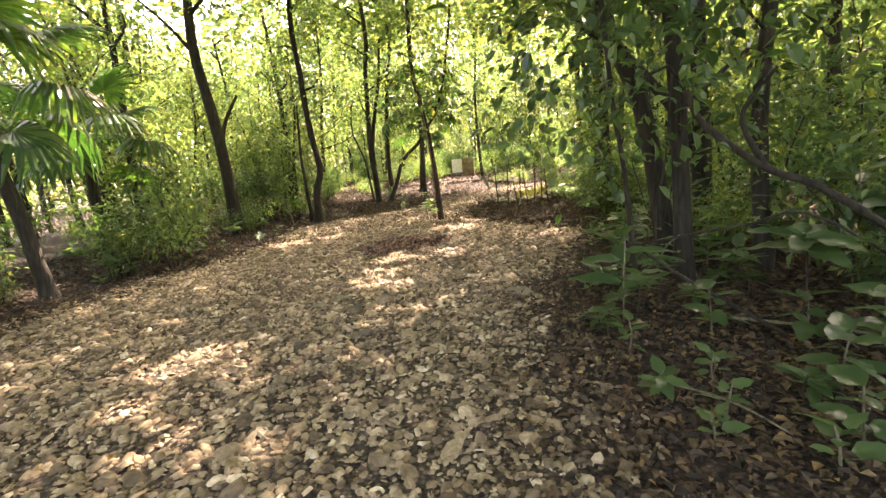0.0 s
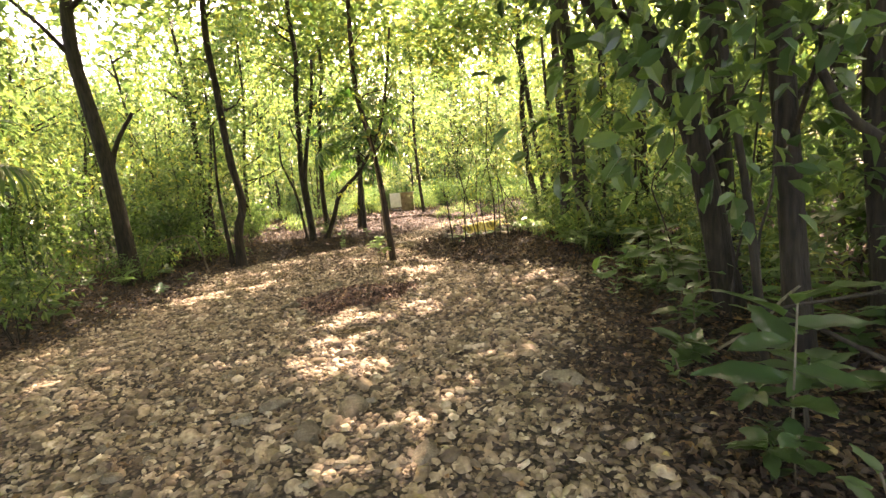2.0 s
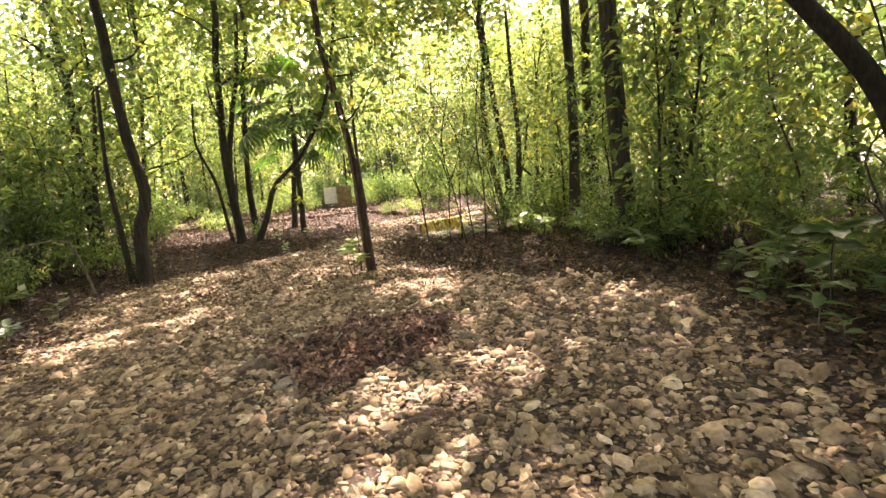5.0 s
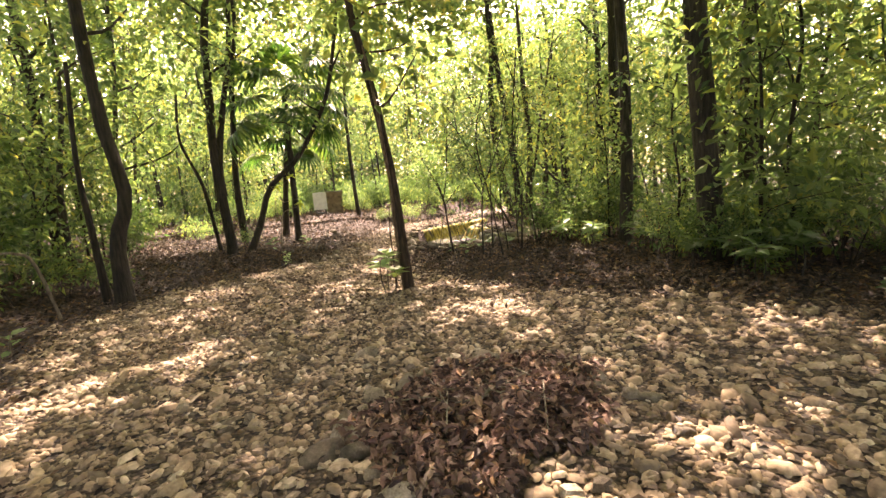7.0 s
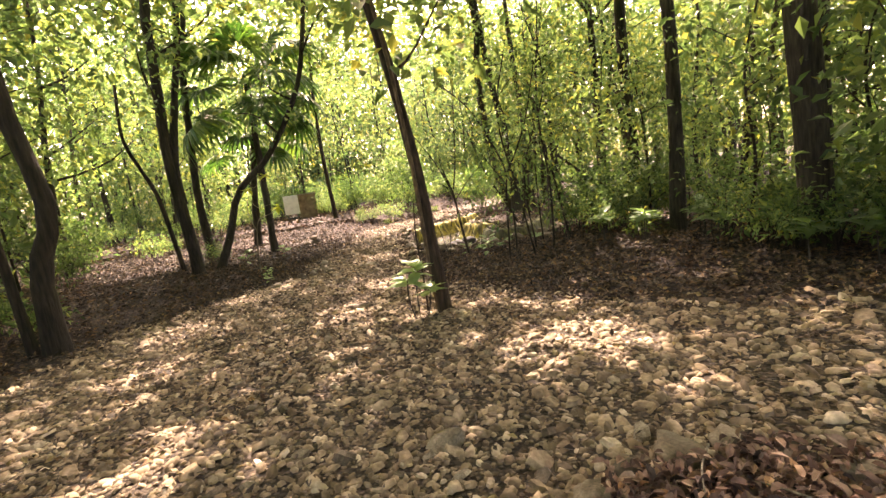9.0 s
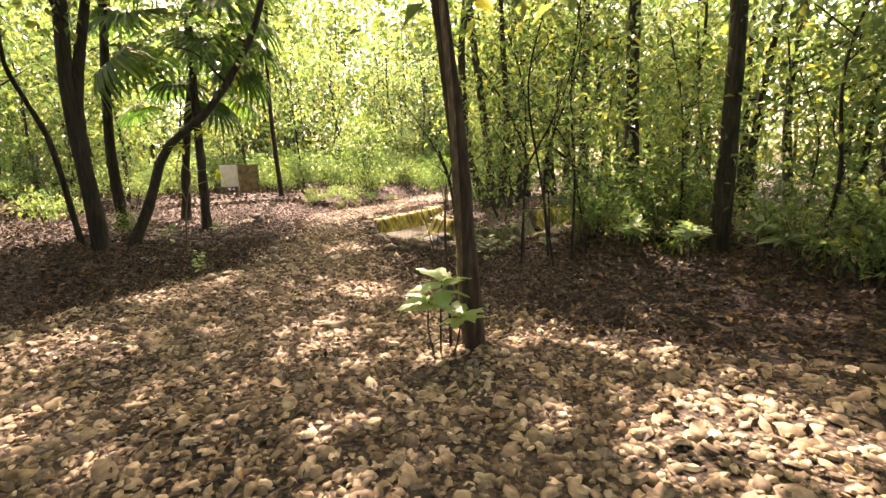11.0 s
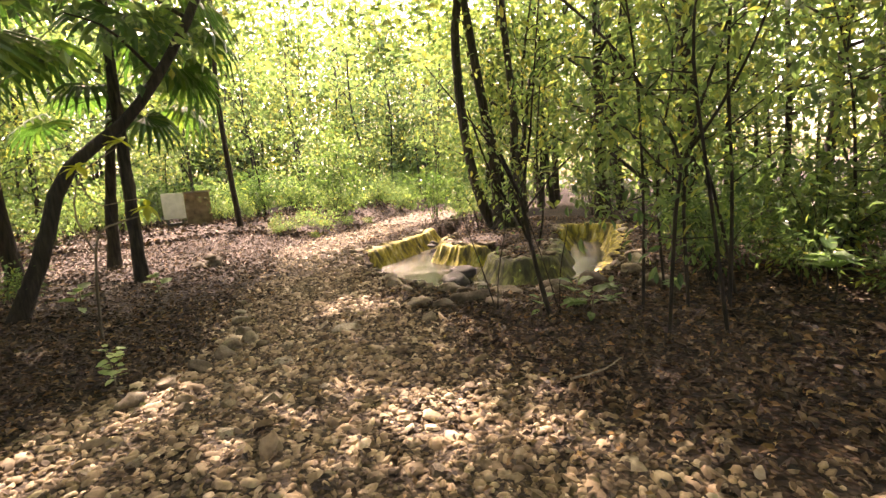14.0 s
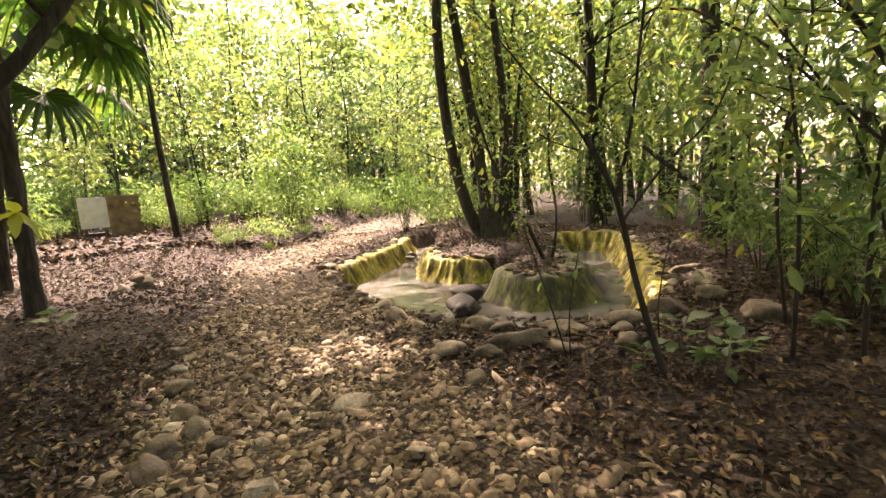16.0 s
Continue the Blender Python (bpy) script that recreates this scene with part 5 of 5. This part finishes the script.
def far_woods():
    tr, lf = [], []
    n = 0
    while n < 300:
        x, y = RNG.uniform(-42, 48), RNG.uniform(-14, 72)
        if n % 3 == 0:
            x, y = RNG.uniform(-14, 38), RNG.uniform(54, 70)
        if -20 < x < 24 and -8 < y < 44 or (y < 38 and path_depth(np.array(x), np.array(y)) > -1):
            continue
        n += 1
        h = RNG.uniform(17, 23) if y > 52 else RNG.uniform(10, 14)
        lean = RNG.normal(0, 0.8, 2)
        tr.append(tube([(x, y, -0.2), (x + lean[0] * 0.3, y + lean[1] * 0.3, h * 0.4), (x + lean[0], y + lean[1], h)], RNG.uniform(0.08, 0.2), 0.04, 6, 7))
        k = 50 if y > 52 else 30
        c = np.array([x + lean[0] * 0.6, y + lean[1] * 0.6, 0]) + RNG.normal(0, 1, (k, 3)) * [1.6, 1.6, 0] + np.stack([np.zeros(k), np.zeros(k), RNG.uniform(0.5, h + 1, k)], -1)
        lf.append(spray(c, 12, 0.52, 0.85, -0.2))
    wood = tagged(new("far_woods", mesh_of("far_woods", *joined(tr), M_BARK_GREY)), "many thin trunks of the far woods", "woods", kind="stuff")
    ob = new("far_foliage", mesh_of("far_foliage", *joined(lf), M_LEAF_YELLOW, False))
    tagged(ob, "sunlit yellow-green foliage of the far woods", "foliage", kind="stuff")


far_woods()


# ---- dry leaves ----
def litter():
    n = 235000
    x, y = RNG.uniform(-9, 10, n), RNG.uniform(-1.0, 29, n)
    x[:20000], y[:20000] = RNG.uniform(-9, 17, 20000), RNG.uniform(28.5, 42, 20000)
    x[170000:], y[170000:] = RNG.uniform(-3.5, 4.5, 65000), RNG.uniform(1.2, 21, 65000)
    d = path_depth(x, y)
    keep = (RNG.uniform(0, 1, n) < np.where(d > 0.5, np.where(y > 12, 0.30, 0.10), np.where(d > -0.1, 0.4, 0.95))) & (pool_distance(x, y) > 0.1)
    x, y = x[keep], y[keep]
    c = np.stack([x, y, height(x, y) + RNG.uniform(0.008, 0.05, len(x))], -1)
    dr = RNG.normal(0, 1, c.shape) * [1, 1, 0.28]
    near = np.hypot(x + 1.0, (y - 10.0) * 0.42) < 4.2
    near &= (d[keep] < 0.3) & (np.abs(x - np.interp(y, WALKED[:, 1], WALKED[:, 0])) < 3.6)
    v2, f2 = leaves(c[near], dr[near], RNG.uniform(0.03, 0.085, near.sum()), 0.27, 0.2, 0.22, True)
    c, dr, x, keep = c[~near], dr[~near], x[~near], np.flatnonzero(keep)[~near]
    v, f = leaves(c, dr, RNG.uniform(0.04, 0.10, len(x)) * np.where(d[keep] > 0.3, 0.75, 1.0) * np.where(y[~near] > 28.5, 2.0, 1.0), 0.28, 0.12, 0.12)
    ob = new("leaf_litter", mesh_of("leaf_litter", *joined([(v, f), (v2, f2)]), M_LITTER, False))
    tagged(ob, "curled dry brown leaves strewn over the forest floor", "leaf litter", kind="stuff")


litter()


def leaf_pile():
    n = 5200
    a = RNG.uniform(0, 6.28, n)
    r = 0.8 * RNG.uniform(0, 1, n) ** 0.62 * (1 + 0.16 * np.sin(2 * a + 0.6) + 0.12 * np.sin(5 * a) + 0.08 * np.sin(9 * a + 1))
    x, y = PIT[0] + r * np.cos(a), PIT[1] + r * np.sin(a)
    c = np.stack([x, y, height(x, y) + RNG.uniform(0.0, 0.09, n)], -1)
    v, f = leaves(c, RNG.normal(0, 1, c.shape) * [1, 1, 0.55], RNG.uniform(0.035, 0.09, n), 0.27, 0.22, 0.28, True)
    root = tagged(new("leaf_pile", mesh_of("leaf_pile", v, f, M_PILE, False)), "heap of purplish brown dry leaves with twigs", "leaf pile", kind="stuff")
    for k in range(14):
        a, r = RNG.uniform(0, 6.28), RNG.uniform(0, 0.55)
        p = np.array([PIT[0] + r * math.cos(a), PIT[1] + r * math.sin(a), 0])
        d = np.array([math.cos(a * 3.1), math.sin(a * 3.1), 0]) * RNG.uniform(0.15, 0.35)
        pts = [p - d, p + RNG.normal(0, 0.05, 3) * [1, 1, 0], p + d]
        pts = [(q[0], q[1], z_at(q[0], q[1]) + 0.09) for q in pts]
        v, f = tube(pts, 0.007, 0.004, 5, 8)
        tagged(new("twig", mesh_of("twig", v, f, M_TWIG)), "thin crooked dry twig on the leaf pile", "twig", "twigs on the leaf pile")


leaf_pile()


# ---- gravel: the nearest stones singly, the rest joined ----
def pebble_shape(seed):
    r = np.random.default_rng(seed)
    k = 6
    ang = np.linspace(0, 2 * math.pi, k, endpoint=False) + r.normal(0, 0.12, k)
    ring = np.stack([np.cos(ang) * r.uniform(0.85, 1.15, k), np.sin(ang) * 0.64 * r.uniform(0.85, 1.15, k)], -1)
    v = np.vstack([np.c_[ring, np.full(k, -0.12)], np.c_[ring * 0.74 + r.normal(0, 0.05, (k, 2)), np.full(k, 0.42) + r.normal(0, 0.09, k)], [[*r.normal(0, 0.1, 2), 0.52]]])
    f = []
    for lv in range(1):
        for j in range(k):
            p, q = lv * k + j, lv * k + (j + 1) % k
            f += [(p, q, q + k), (p, q + k, p + k)]
    f += [(k + j, k + (j + 1) % k, 2 * k) for j in range(k)]
    return v, np.array(f)


SHAPES = [pebble_shape(s) for s in range(7)]


def gravel():
    n = 188000
    x, y = RNG.uniform(-6.8, 8, n), np.where(RNG.uniform(0, 1, n) < 0.86, RNG.uniform(0.2, 21.5, n), RNG.uniform(21.5, 33, n))
    d = path_depth(x, y)
    keep = (d > -0.35) & (RNG.uniform(0, 1, n) < np.where(d > 0, 1, 0.4)) & (pool_distance(x, y) > 0.15) & (np.hypot(x - PIT[0], y - PIT[1]) > 0.8 - 0.35 * RNG.uniform(0, 1, n))
    aside = np.abs(x - np.interp(y, WALKED[:, 1], WALKED[:, 0]))
    coarse = smoothstep(2.0, 4.5, aside) + smoothstep(20, 26, y)
    keep &= RNG.uniform(0, 1, n) < 1 - 0.6 * np.clip(coarse, 0, 1)
    x, y, coarse = x[keep], y[keep], np.clip(coarse[keep], 0, 1)
    size = np.clip(RNG.lognormal(math.log(0.0252), 0.45, len(x)), 0.013, 0.10) * (1 + 0.3 * coarse)
    chunks, singles = [], 0
    turn, tilt = RNG.uniform(0, 6.28, len(x)), RNG.normal(0, 0.27, (len(x), 2))
    z = height(x, y) + RNG.uniform(0, 0.012, len(x))
    kind = RNG.integers(0, 7, len(x))
    near = (size > 0.05) & (y > 3) & (y < 18) & (np.abs(x + 1.6) < 1.3) & (RNG.uniform(0, 1, len(x)) < 0.2)
    near &= np.cumsum(near) <= 290
    shapes = [mesh_of("stone", v, f, M_STONE, False) for v, f in SHAPES]
    for i in np.flatnonzero(near):
        ob = new("stone", shapes[kind[i]])
        ob.parent = ground
        ob.matrix_basis = Matrix.LocRotScale((x[i], y[i], z[i]), Euler((tilt[i, 0], tilt[i, 1], turn[i])), (size[i],) * 3)
    for k, (v, f) in enumerate(SHAPES):
        s = np.flatnonzero((kind == k) & ~near)
        c, sn = np.cos(turn[s])[:, None], np.sin(turn[s])[:, None]
        vx, vy, vz = v[:, 0][None], v[:, 1][None], v[:, 2][None] * RNG.uniform(0.5, 0.95, (len(s), 1))
        vz = vz + vx * tilt[s, :1] + vy * tilt[s, 1:]
        out = np.stack([(vx * c - vy * sn) * size[s][:, None] + x[s][:, None], (vx * sn + vy * c) * size[s][:, None] + y[s][:, None], vz * size[s][:, None] + z[s][:, None]], -1)
        chunks.append((out.reshape(-1, 3), (np.arange(len(s))[:, None, None] * len(v) + f[None]).reshape(-1, 3)))
    chunks_smooth = np.concatenate([np.full(len(c[1]), k < 5) for k, c in enumerate(chunks)])
    ob = new("gravel", mesh_of("gravel", *joined(chunks), M_GRAVEL))
    ob.data.polygons.foreach_set("use_smooth", chunks_smooth)
    tagged(ob, "tan and grey river gravel covering the footpath", "gravel", kind="stuff")


gravel()
